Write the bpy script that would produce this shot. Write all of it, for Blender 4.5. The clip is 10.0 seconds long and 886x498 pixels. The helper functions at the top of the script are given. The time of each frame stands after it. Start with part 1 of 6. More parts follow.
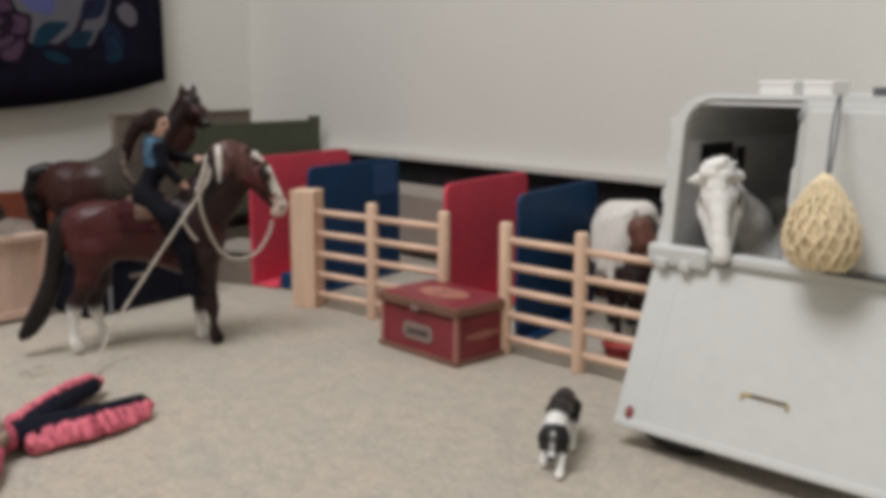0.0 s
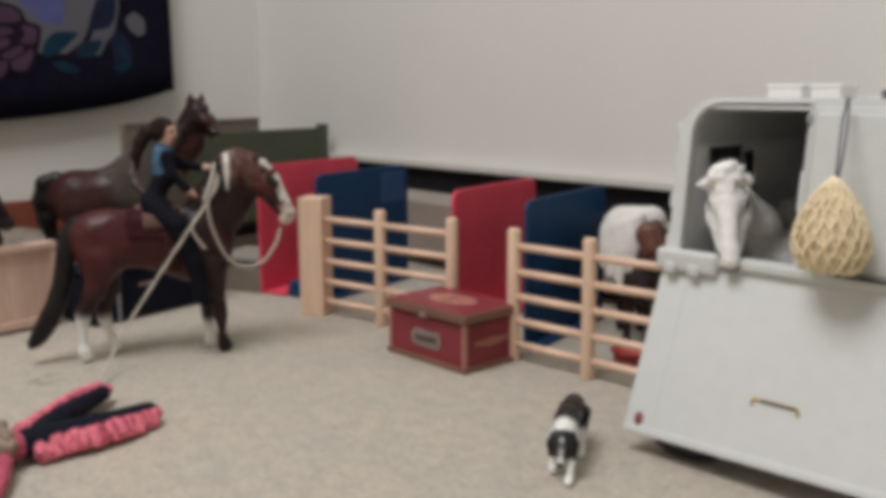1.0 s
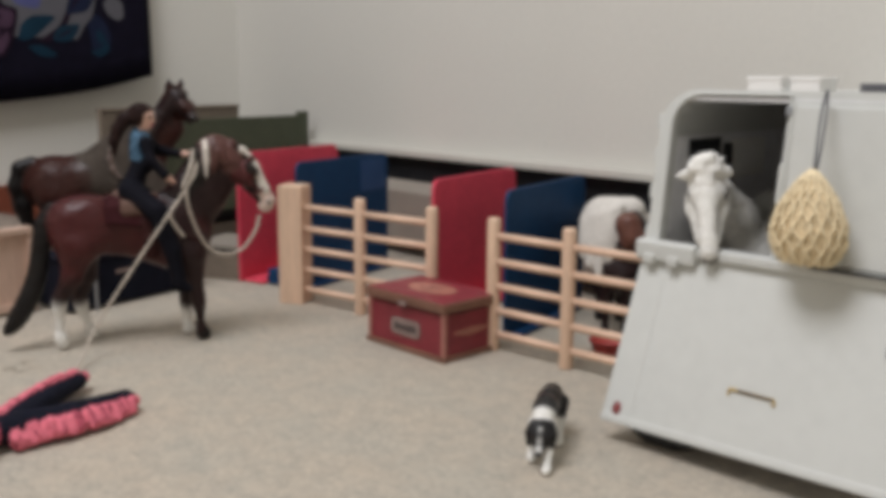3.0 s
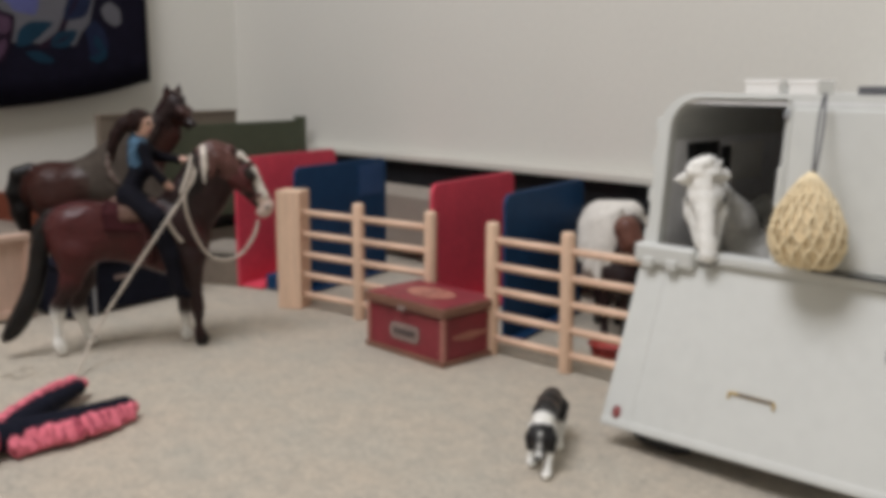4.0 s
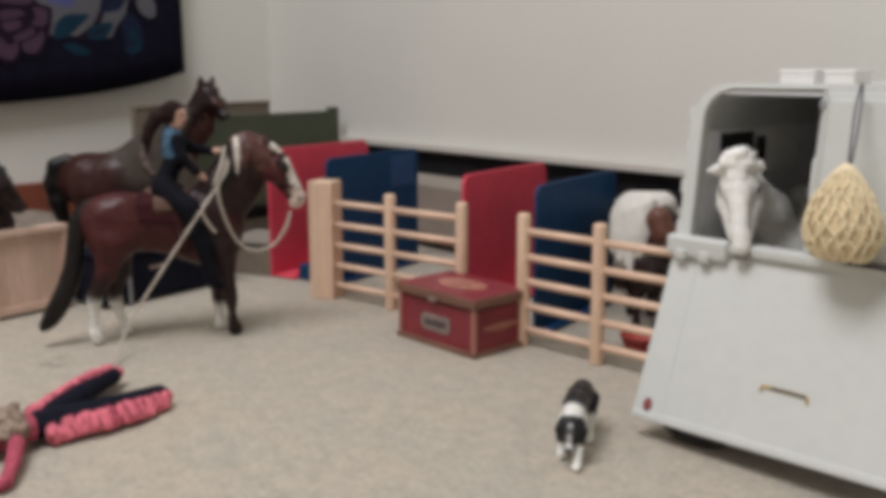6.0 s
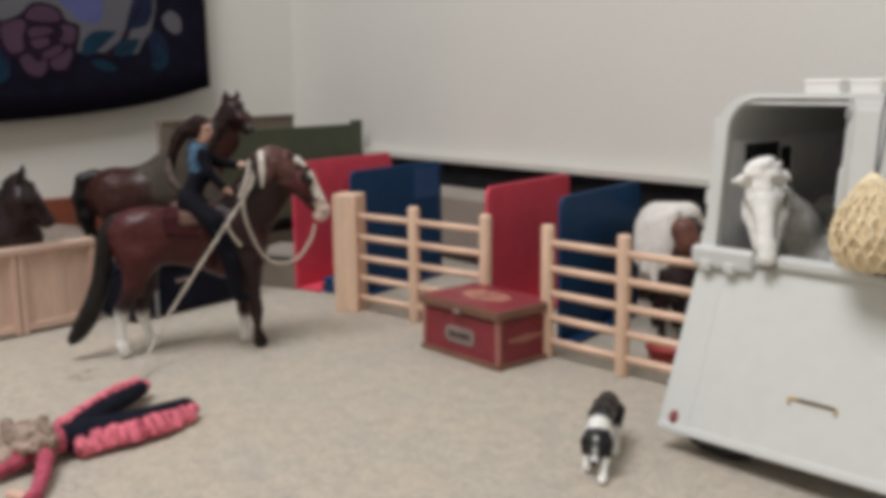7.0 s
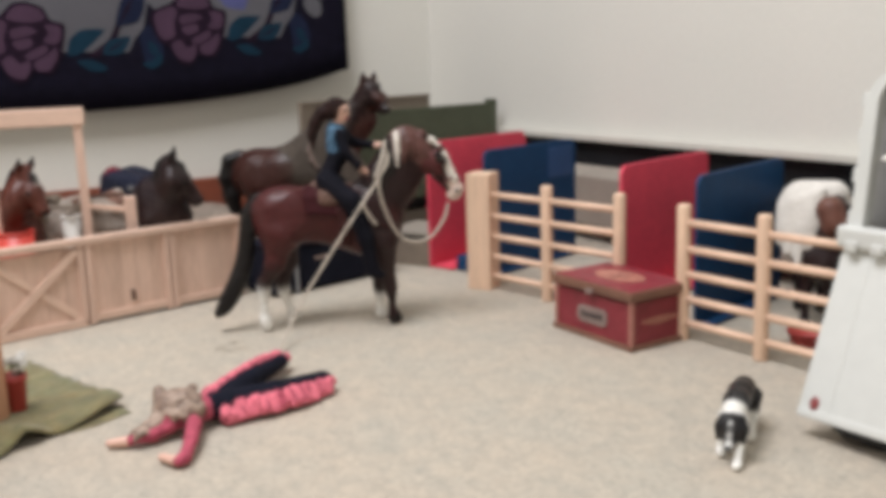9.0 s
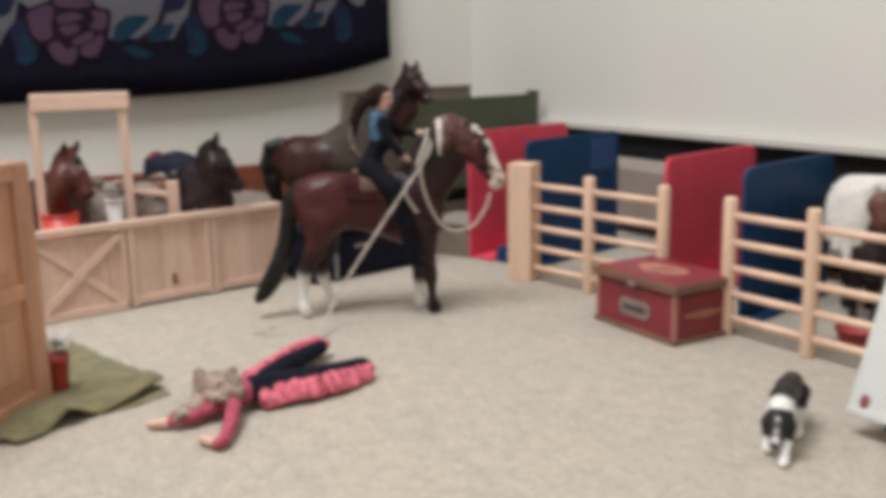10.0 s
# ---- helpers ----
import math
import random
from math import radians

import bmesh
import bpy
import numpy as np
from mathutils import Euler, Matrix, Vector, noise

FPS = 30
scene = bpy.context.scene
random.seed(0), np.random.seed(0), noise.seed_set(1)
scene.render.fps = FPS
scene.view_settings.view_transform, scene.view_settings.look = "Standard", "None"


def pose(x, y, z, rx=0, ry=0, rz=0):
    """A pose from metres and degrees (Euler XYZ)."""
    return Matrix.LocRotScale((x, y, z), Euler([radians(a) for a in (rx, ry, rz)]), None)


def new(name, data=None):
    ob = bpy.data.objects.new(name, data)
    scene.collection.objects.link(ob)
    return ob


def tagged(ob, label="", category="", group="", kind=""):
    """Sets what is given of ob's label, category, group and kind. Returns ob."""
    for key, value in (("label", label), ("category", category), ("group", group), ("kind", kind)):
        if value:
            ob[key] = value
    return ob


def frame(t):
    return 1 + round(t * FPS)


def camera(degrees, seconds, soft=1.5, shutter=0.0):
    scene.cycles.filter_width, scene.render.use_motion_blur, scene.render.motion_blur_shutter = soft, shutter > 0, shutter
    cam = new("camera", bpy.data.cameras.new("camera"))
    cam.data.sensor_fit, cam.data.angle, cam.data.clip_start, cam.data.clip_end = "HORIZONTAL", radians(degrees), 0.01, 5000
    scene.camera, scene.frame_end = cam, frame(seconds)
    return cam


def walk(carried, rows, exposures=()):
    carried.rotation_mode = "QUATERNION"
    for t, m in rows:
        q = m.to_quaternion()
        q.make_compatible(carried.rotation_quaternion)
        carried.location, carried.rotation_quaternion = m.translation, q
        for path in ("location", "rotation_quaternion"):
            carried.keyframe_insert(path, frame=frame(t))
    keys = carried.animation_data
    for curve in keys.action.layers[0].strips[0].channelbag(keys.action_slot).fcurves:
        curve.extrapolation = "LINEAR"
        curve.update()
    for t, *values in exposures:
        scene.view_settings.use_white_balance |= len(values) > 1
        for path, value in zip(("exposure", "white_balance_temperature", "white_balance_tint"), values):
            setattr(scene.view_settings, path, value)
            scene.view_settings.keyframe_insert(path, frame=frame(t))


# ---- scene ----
cam = camera(50.0, 10.0, soft=5.8, shutter=0.8)
PATH = [
    (0.0, 0.0000, 0.0000, 0.3000, 79.72, -0.18, 0.03),
    (0.5, -0.0006, 0.0005, 0.3017, 80.15, 0.47, 0.47),
    (1.0, 0.0015, 0.0014, 0.2981, 80.20, 0.22, 0.53),
    (1.5, 0.0003, 0.0021, 0.2985, 79.65, -0.03, 0.34),
    (2.0, 0.0023, 0.0042, 0.2973, 79.29, -0.20, 0.67),
    (2.5, 0.0009, 0.0031, 0.2983, 79.32, -0.65, 0.19),
    (2.7, 0.0010, 0.0017, 0.2978, 79.40, -0.64, -0.21),
    (3.8, -0.0001, 0.0024, 0.2989, 79.78, -0.29, -0.90),
    (4.0, 0.0004, 0.0025, 0.2986, 79.78, -0.18, -0.77),
    (4.5, 0.0005, 0.0027, 0.2987, 79.59, -0.05, -0.25),
    (5.0, 0.0012, 0.0035, 0.2979, 79.31, 0.06, 0.41),
    (5.5, 0.0021, 0.0029, 0.2985, 79.15, 0.02, 0.73),
    (5.7, 0.0022, 0.0021, 0.2998, 79.08, 0.09, 0.94),
    (6.8, 0.0021, 0.0023, 0.3001, 79.78, 0.23, 1.98),
    (7.0, 0.0020, 0.0009, 0.3009, 79.87, 0.64, 2.54),
    (7.2, 0.0025, 0.0018, 0.2999, 79.79, 0.73, 3.28),
    (7.5, 0.0042, -0.0003, 0.3015, 79.71, 1.13, 4.92),
    (7.7, 0.0035, -0.0006, 0.3028, 79.53, 1.09, 5.66),
    (8.0, 0.0041, -0.0007, 0.3019, 79.58, 1.21, 7.21),
    (8.2, 0.0050, -0.0018, 0.3023, 79.44, 1.34, 7.83),
    (8.5, 0.0049, -0.0021, 0.3028, 79.29, 1.48, 8.73),
    (8.7, 0.0049, -0.0016, 0.3022, 79.02, 1.51, 9.45),
    (9.0, 0.0063, -0.0021, 0.3025, 78.72, 1.81, 10.64),
    (9.2, 0.0068, -0.0023, 0.3016, 78.28, 1.87, 11.29),
    (9.5, 0.0075, -0.0016, 0.3035, 78.01, 1.44, 11.81),
    (9.8, 0.0061, 0.0005, 0.3001, 78.06, 1.14, 12.05),
    (9.9, 0.0030, 0.0018, 0.2980, 78.22, 1.16, 12.46),
    (10.0, -0.0009, 0.0030, 0.2952, 78.45, 1.18, 12.96),
]
walk(cam, [(t, pose(*p)) for t, *p in PATH], [(0, -0.16), (5.5, -0.16), (7.0, -0.04), (7.5, 0.10), (8.3, 0.16), (9.0, 0.34), (9.5, 0.37), (9.8, 0.29), (10, 0.24)])

# ---- light ----
world = bpy.data.worlds.new("world")
scene.world = world
world.use_nodes = True
world.node_tree.nodes["Background"].inputs[0].default_value = (0.9, 0.95, 1.0, 1)
world.node_tree.nodes["Background"].inputs[1].default_value = 0.3
scene.view_settings.exposure = 0.0


def area_lamp(name, at, turn, size, watts, colour):
    data = bpy.data.lights.new(name, "AREA")
    data.shape, data.size, data.size_y, data.energy, data.color = "RECTANGLE", size[0], size[1], watts, colour
    ob = new(name, data)
    ob.matrix_world = pose(*at, 0, 0, turn)
    return ob


area_lamp("ceiling_light", (-0.76, 0.14, 2.34), -48.5, (1.1, 1.1), 57.5, (0.987, 0.985, 1.038))

# ---- materials ----


COAT_COLOUR = {}


def mat(name, colour, rough=0.5, var=0.12, scale=60.0, bump=0.15, fine=300.0, metal=0.0, stretch=(1, 1, 1), depth=0.001, coat=0.0, sheen=0.0, second=None):
    m = bpy.data.materials.new(name)
    m.use_nodes = True
    COAT_COLOUR[name] = [0.5 * (p + q) for p, q in zip(colour, second or colour)]
    nt = m.node_tree
    nd, ln = nt.nodes, nt.links
    b = nd["Principled BSDF"]
    co = nd.new("ShaderNodeTexCoord")
    mp = nd.new("ShaderNodeMapping")
    mp.inputs["Scale"].default_value = stretch
    ln.new(co.outputs["Object"], mp.inputs[0])
    n1 = nd.new("ShaderNodeTexNoise")
    n1.inputs["Scale"].default_value, n1.inputs["Detail"].default_value = scale, 4
    n2 = nd.new("ShaderNodeTexNoise")
    n2.inputs["Scale"].default_value, n2.inputs["Detail"].default_value = fine, 3
    ln.new(mp.outputs[0], n1.inputs["Vector"])
    ln.new(mp.outputs[0], n2.inputs["Vector"])
    add = nd.new("ShaderNodeMath")
    add.operation = "ADD"
    ln.new(n1.outputs["Fac"], add.inputs[0])
    ln.new(n2.outputs["Fac"], add.inputs[1])
    ramp = nd.new("ShaderNodeMapRange")
    ramp.inputs["From Min"].default_value, ramp.inputs["From Max"].default_value = 0.7, 1.3
    ln.new(add.outputs[0], ramp.inputs["Value"])
    mix = nd.new("ShaderNodeMix")
    mix.data_type = "RGBA"
    lo = [max(0.0, c * (1 - var)) for c in colour]
    hi = [min(1.0, c * (1 + var)) for c in (second or colour)]
    mix.inputs["A"].default_value = (*lo, 1)
    mix.inputs["B"].default_value = (*hi, 1)
    ln.new(ramp.outputs[0], mix.inputs["Factor"])
    ln.new(mix.outputs["Result"], b.inputs["Base Color"])
    b.inputs["Roughness"].default_value, b.inputs["Metallic"].default_value = rough, metal
    b.inputs["Coat Weight"].default_value = coat
    b.inputs["Sheen Weight"].default_value = sheen
    if bump:
        bp = nd.new("ShaderNodeBump")
        bp.inputs["Strength"].default_value, bp.inputs["Distance"].default_value = bump, depth
        ln.new(add.outputs[0], bp.inputs["Height"])
        ln.new(bp.outputs[0], b.inputs["Normal"])
    return m


def blotched(m, warm, cool, scale):
    """Broad, faint drifts of wear and dust over a woven surface."""
    nd, ln = m.node_tree.nodes, m.node_tree.links
    b = nd["Principled BSDF"]
    tone = b.inputs["Base Color"].links[0].from_socket
    co = nd.new("ShaderNodeTexCoord")
    drift = nd.new("ShaderNodeTexNoise")
    drift.inputs["Scale"].default_value, drift.inputs["Detail"].default_value, drift.inputs["Roughness"].default_value = scale, 6, 0.65
    ln.new(co.outputs["Object"], drift.inputs["Vector"])
    span = nd.new("ShaderNodeMapRange")
    span.inputs["From Min"].default_value, span.inputs["From Max"].default_value = 0.35, 0.65
    ln.new(drift.outputs["Fac"], span.inputs["Value"])
    tint = nd.new("ShaderNodeMix")
    tint.data_type = "RGBA"
    tint.inputs["A"].default_value, tint.inputs["B"].default_value = (*cool, 1), (*warm, 1)
    ln.new(span.outputs[0], tint.inputs["Factor"])
    mul = nd.new("ShaderNodeMix")
    mul.data_type, mul.blend_type = "RGBA", "MULTIPLY"
    mul.inputs["Factor"].default_value = 1.0
    ln.new(tone, mul.inputs["A"])
    ln.new(tint.outputs["Result"], mul.inputs["B"])
    ln.new(mul.outputs["Result"], b.inputs["Base Color"])


CARPET = mat("carpet", (0.418, 0.380, 0.324), 0.95, 0.12, 190, 0.7, 560, depth=0.003, sheen=0.2, second=(0.526, 0.482, 0.412))
blotched(CARPET, (1.04, 0.99, 0.94), (0.95, 0.955, 0.94), 11.0)
blotched(CARPET, (1.10, 1.085, 1.06), (0.875, 0.885, 0.885), 55.0)
WALL = mat("wall_paint", (0.680, 0.666, 0.613), 0.75, 0.03, 3, 0.12, 140, depth=0.0006)
CEILING = mat("ceiling_paint", (0.78, 0.77, 0.74), 0.9, 0.03, 3, 0.1, 100)
HEATER = mat("heater_enamel", (0.30, 0.27, 0.23), 0.45, 0.08, 12, 0.05, 120)
LIP = mat("heater_lip", (0.62, 0.60, 0.54), 0.5, 0.05, 12, 0.05, 120)
SLOT = mat("heater_fins", (0.018, 0.018, 0.02), 0.6, 0.2, 40, 0.2, 200)
BASE = mat("baseboard_wood", (0.20, 0.055, 0.03), 0.4, 0.3, 18, 0.1, 160, stretch=(6, 0.6, 6))
PINE = mat("pine_turned", (0.735, 0.515, 0.368), 0.55, 0.14, 40, 0.15, 200, stretch=(4, 4, 0.4))
PINE_H = mat("pine_rail", (0.735, 0.508, 0.368), 0.55, 0.14, 40, 0.15, 200, stretch=(0.4, 4, 4))
BARN = mat("barn_board", (0.63, 0.435, 0.34), 0.6, 0.12, 14, 0.25, 150, stretch=(5, 5, 0.35), second=(0.69, 0.49, 0.395))
BARN_H = mat("barn_rail", (0.67, 0.475, 0.375), 0.6, 0.18, 14, 0.25, 150, stretch=(0.35, 5, 5))
OAK = mat("oak_panel", (0.50, 0.268, 0.178), 0.45, 0.2, 16, 0.15, 150, stretch=(5, 5, 0.4), second=(0.55, 0.295, 0.175))
RED = mat("red_board", (0.70, 0.074, 0.118), 0.5, 0.14, 14, 0.1, 220)
BLUE = mat("blue_board", (0.011, 0.046, 0.118), 0.5, 0.18, 14, 0.1, 220)
BLUE_PATCH = mat("blue_patch", (0.010, 0.052, 0.165), 0.5, 0.15, 14, 0.1, 220)
GREEN = mat("green_board", (0.082, 0.092, 0.062), 0.65, 0.15, 20, 0.1, 200)
BROWN = mat("brown_board", (0.20, 0.160, 0.122), 0.8, 0.15, 20, 0.15, 200)
CHEST = mat("chest_red", (0.215, 0.022, 0.034), 0.42, 0.2, 30, 0.12, 260)
CHEST_TRIM = mat("chest_trim", (0.19, 0.092, 0.062), 0.45, 0.22, 30, 0.15, 260)
CHEST_ROSE = mat("chest_corner", (0.38, 0.16, 0.13), 0.5, 0.18, 30, 0.15, 260)
CHEST_FADED = mat("chest_faded_print", (0.40, 0.165, 0.12), 0.5, 0.25, 60, 0.1, 260)
PLATE = mat("label_plate", (0.25, 0.185, 0.165), 0.5, 0.15, 80, 0.1, 260)
INK = mat("dark_ink", (0.070, 0.052, 0.052), 0.6, 0.2, 80, 0.0)
BRASS = mat("brass", (0.55, 0.42, 0.20), 0.5, 0.1, 60, 0.05, metal=0.8)
TRAILER = mat("trailer_white", (0.622, 0.632, 0.603), 0.38, 0.03, 8, 0.03, 90)
TRAILER_IN = mat("trailer_grey", (0.78, 0.78, 0.79), 0.6, 0.08, 14, 0.05, 90)
BLACK = mat("black_plastic", (0.012, 0.012, 0.014), 0.5, 0.2, 40, 0.1)
GLASS = mat("smoked_window", (0.030, 0.030, 0.033), 0.12, 0.1, 40, 0.0)
PALE = mat("pale_panel", (0.80, 0.79, 0.75), 0.6, 0.1, 30, 0.05)
RUBBER = mat("tyre_rubber", (0.02, 0.02, 0.022), 0.8, 0.2, 60, 0.2)
LAMP_RED = mat("lamp_red", (0.24, 0.055, 0.055), 0.45, 0.2, 160, 0.1)
STEEL = mat("grey_steel", (0.35, 0.36, 0.38), 0.4, 0.1, 60, 0.05, metal=0.7)
CHESTNUT = mat("liver_chestnut", (0.064, 0.0125, 0.0125), 0.38, 0.4, 28, 0.12, 180, second=(0.076, 0.0150, 0.0150))
DARKCOAT = mat("dark_coat", (0.0225, 0.0078, 0.0080), 0.36, 0.3, 28, 0.12, 180)
BAY = mat("bay_coat", (0.085, 0.024, 0.016), 0.4, 0.35, 28, 0.12, 180, second=(0.115, 0.033, 0.022))
DARKBAY = mat("dark_bay_coat", (0.019, 0.0082, 0.0085), 0.42, 0.35, 28, 0.12, 180)
REDBAY = mat("red_bay_coat", (0.046, 0.0140, 0.0105), 0.42, 0.3, 28, 0.12, 180)
BLACKHAIR = mat("black_hair", (0.007, 0.0055, 0.0055), 0.5, 0.4, 60, 0.5, 160, stretch=(2, 2, 0.5))
DOLLHAIR = mat("dark_brown_doll_hair", (0.018, 0.0085, 0.0075), 0.6, 0.35, 60, 0.5, 160, stretch=(2, 2, 0.5))
BROWNHAIR = mat("brown_hair", (0.075, 0.032, 0.024), 0.5, 0.35, 60, 0.5, 160, stretch=(2, 2, 0.5))
WHITECOAT = mat("white_marking", (0.72, 0.66, 0.58), 0.5, 0.06, 40, 0.1, 180)
PINKNOSE = mat("pink_muzzle", (0.80, 0.63, 0.55), 0.5, 0.1, 60, 0.1, 180)
GREYCOAT = mat("grey_coat", (0.90, 0.885, 0.83), 0.5, 0.05, 30, 0.1, 180)
LOCKWHITE = mat("white_hair", (0.96, 0.945, 0.89), 0.6, 0.05, 60, 0.2, 180)
# dapple, darkened for the shade inside the trailer
SHADEDGREY = mat("shaded_dapple_grey", (0.42, 0.415, 0.39), 0.5, 0.1, 40, 0.1, 180)
SORREL = mat("sorrel_coat", (0.15, 0.062, 0.044), 0.45, 0.2, 40, 0.1, 180)
JACKET = mat("black_jacket", (0.006, 0.006, 0.010), 0.85, 0.25, 80, 0.3, 300)
MANEBROWN = mat("russet_mane", (0.120, 0.050, 0.042), 0.5, 0.3, 60, 0.3, 160)
GREYNOSE = mat("grey_nose", (0.16, 0.15, 0.14), 0.5, 0.15, 40, 0.1, 180)
EYE = mat("glossy_eye", (0.01, 0.007, 0.006), 0.12, 0.1, 60, 0.0)
LEATHER = mat("red_leather", (0.036, 0.0115, 0.0105), 0.62, 0.25, 50, 0.2, 260)
MAROON = mat("maroon_pad", (0.040, 0.0105, 0.0125), 0.9, 0.25, 80, 0.3, 300)
TAN = mat("tan_leather", (0.120, 0.072, 0.056), 0.6, 0.25, 50, 0.2, 260)
ROPE = mat("cotton_rope", (0.51, 0.45, 0.38), 0.85, 0.18, 220, 0.6, 500)
BLANKET = mat("khaki_blanket", (0.070, 0.057, 0.047), 0.9, 0.25, 90, 0.4, 400)
PLAID = mat("plaid_navy", (0.016, 0.018, 0.032), 0.9, 0.3, 60, 0.3, 300)
PLAID_RED = mat("plaid_red", (0.13, 0.016, 0.026), 0.9, 0.3, 60, 0.3, 300)
SHEET = mat("white_sheet", (0.66, 0.63, 0.58), 0.9, 0.1, 40, 0.5, 240, depth=0.002)
SKIN = mat("doll_vinyl", (0.68, 0.43, 0.34), 0.45, 0.05, 60, 0.0)
NAVY = mat("navy_cloth", (0.008, 0.009, 0.017), 0.85, 0.25, 80, 0.3, 300)
SHIRT = mat("blue_shirt", (0.016, 0.055, 0.11), 0.85, 0.5, 130, 0.2, 300, second=(0.095, 0.175, 0.26))
PINK = mat("pink_fringe", (0.68, 0.17, 0.22), 0.85, 0.2, 120, 0.5, 300)
ROSECLOTH = mat("rose_cloth", (0.40, 0.080, 0.118), 0.85, 0.35, 160, 0.8, 300)
BLONDE = mat("blonde_hair", (0.35, 0.262, 0.205), 0.6, 0.25, 90, 0.8, 200, stretch=(0.6, 2, 2))
DARKBLONDE = mat("ash_blonde_hair", (0.22, 0.155, 0.118), 0.6, 0.25, 90, 0.8, 200, stretch=(0.6, 2, 2))
DOGBLACK = mat("black_coat", (0.012, 0.011, 0.012), 0.5, 0.3, 90, 0.3, 300)
TOWEL = mat("green_towel", (0.190, 0.176, 0.097), 0.95, 0.35, 60, 0.9, 420, depth=0.002, sheen=0.3)
blotched(TOWEL, (1.10, 1.04, 0.96), (0.80, 0.84, 0.82), 22.0)
blotched(TOWEL, (1.16, 1.02, 0.92), (0.88, 0.95, 0.92), 38.0)
POT = mat("red_pot", (0.36, 0.042, 0.036), 0.45, 0.12, 40, 0.05)
BUCKET = mat("orange_bucket", (0.62, 0.062, 0.045), 0.4, 0.1, 40, 0.05)
FLOWER = mat("pale_petal", (0.62, 0.60, 0.56), 0.7, 0.1, 90, 0.1)
LEAF = mat("grey_leaf", (0.12, 0.15, 0.11), 0.7, 0.2, 90, 0.1)
HAY = mat("straw", (0.66, 0.52, 0.31), 0.85, 0.25, 120, 0.8, 300, second=(0.78, 0.63, 0.40))
VENT = mat("vent_white", (0.93, 0.93, 0.91), 0.5, 0.02, 20, 0.0)
CORD = mat("net_cord", (0.84, 0.70, 0.46), 0.8, 0.2, 200, 0.5, 500)
STRAP = mat("grey_strap", (0.10, 0.10, 0.11), 0.7, 0.2, 100, 0.2)
SHAVINGS = mat("wood_shavings", (0.27, 0.22, 0.18), 0.95, 0.3, 50, 0.9, 200, depth=0.004)
STRAW = mat("dry_straw", (0.30, 0.25, 0.19), 0.9, 0.2, 60, 0.2, 200)
STONE = mat("grey_stone", (0.34, 0.290, 0.250), 0.9, 0.25, 50, 0.6, 200, depth=0.003)
CLOTH = mat("tapestry_black", (0.0056, 0.0047, 0.0116), 0.95, 0.3, 60, 0.3, 400)
T_SKY = mat("tapestry_sky", (0.098, 0.096, 0.108), 0.95, 0.12, 12, 0.3, 400)
T_ROSE = mat("tapestry_rose", (0.062, 0.034, 0.058), 0.95, 0.2, 30, 0.3, 400)
T_PLUM = mat("tapestry_plum", (0.014, 0.007, 0.015), 0.95, 0.2, 30, 0.3, 400)
T_TEAL = mat("tapestry_teal", (0.007, 0.026, 0.046), 0.95, 0.25, 30, 0.3, 400)
T_NAVY = mat("tapestry_navy", (0.010, 0.014, 0.034), 0.95, 0.25, 30, 0.3, 400)
# violet glow falling on the cloth, put into its colour
T_GLOW = mat("tapestry_violet_glow", (0.075, 0.080, 0.19), 0.95, 0.15, 20, 0.3, 400)



def airbrushed(name, rough):
    """Painted model coat: the colours of the markings come from the mesh, with a fine mottle."""
    m = mat(name, (0.82, 0.82, 0.82), rough, 0.12, 55, 0.12, 200, second=(0.92, 0.92, 0.92))
    nd, ln = m.node_tree.nodes, m.node_tree.links
    b = nd["Principled BSDF"]
    b.inputs["Specular IOR Level"].default_value = 0.30
    tone = b.inputs["Base Color"].links[0].from_socket
    # broad, shallow modelling of the muscles under the paint
    co = nd.new("ShaderNodeTexCoord")
    lump = nd.new("ShaderNodeTexNoise")
    lump.inputs["Scale"].default_value, lump.inputs["Detail"].default_value = 52, 1.5
    ln.new(co.outputs["Object"], lump.inputs["Vector"])
    swell = nd.new("ShaderNodeBump")
    swell.inputs["Strength"].default_value, swell.inputs["Distance"].default_value = 0.55, 0.008
    ln.new(lump.outputs["Fac"], swell.inputs["Height"])
    fine = b.inputs["Normal"].links[0].from_node
    ln.new(swell.outputs[0], fine.inputs["Normal"])
    at = nd.new("ShaderNodeAttribute")
    at.attribute_name = "coat"
    mul = nd.new("ShaderNodeMix")
    mul.data_type, mul.blend_type = "RGBA", "MULTIPLY"
    mul.inputs["Factor"].default_value = 1.0
    ln.new(at.outputs["Color"], mul.inputs["A"])
    ln.new(tone, mul.inputs["B"])
    ln.new(mul.outputs["Result"], b.inputs["Base Color"])
    return m


BINDING = mat("rug_binding", (0.20, 0.150, 0.130), 0.9, 0.2, 90, 0.3, 300)
HALTER = mat("red_halter", (0.11, 0.022, 0.022), 0.6, 0.2, 80, 0.2, 260)
for one in (CLOTH, T_SKY, T_ROSE, T_PLUM, T_TEAL, T_NAVY, T_GLOW, NAVY, PLAID, PLAID_RED, JACKET, TOWEL, PINK, ROSECLOTH, BLANKET, SHIRT, LEATHER, MAROON, TAN, DOLLHAIR, CARPET, GREEN, SLOT, BLUE, RED):
    one.node_tree.nodes["Principled BSDF"].inputs["Specular IOR Level"].default_value = 0.12
MODEL_PAINT = airbrushed("model_paint", 0.40)

# ---- mesh helpers ----


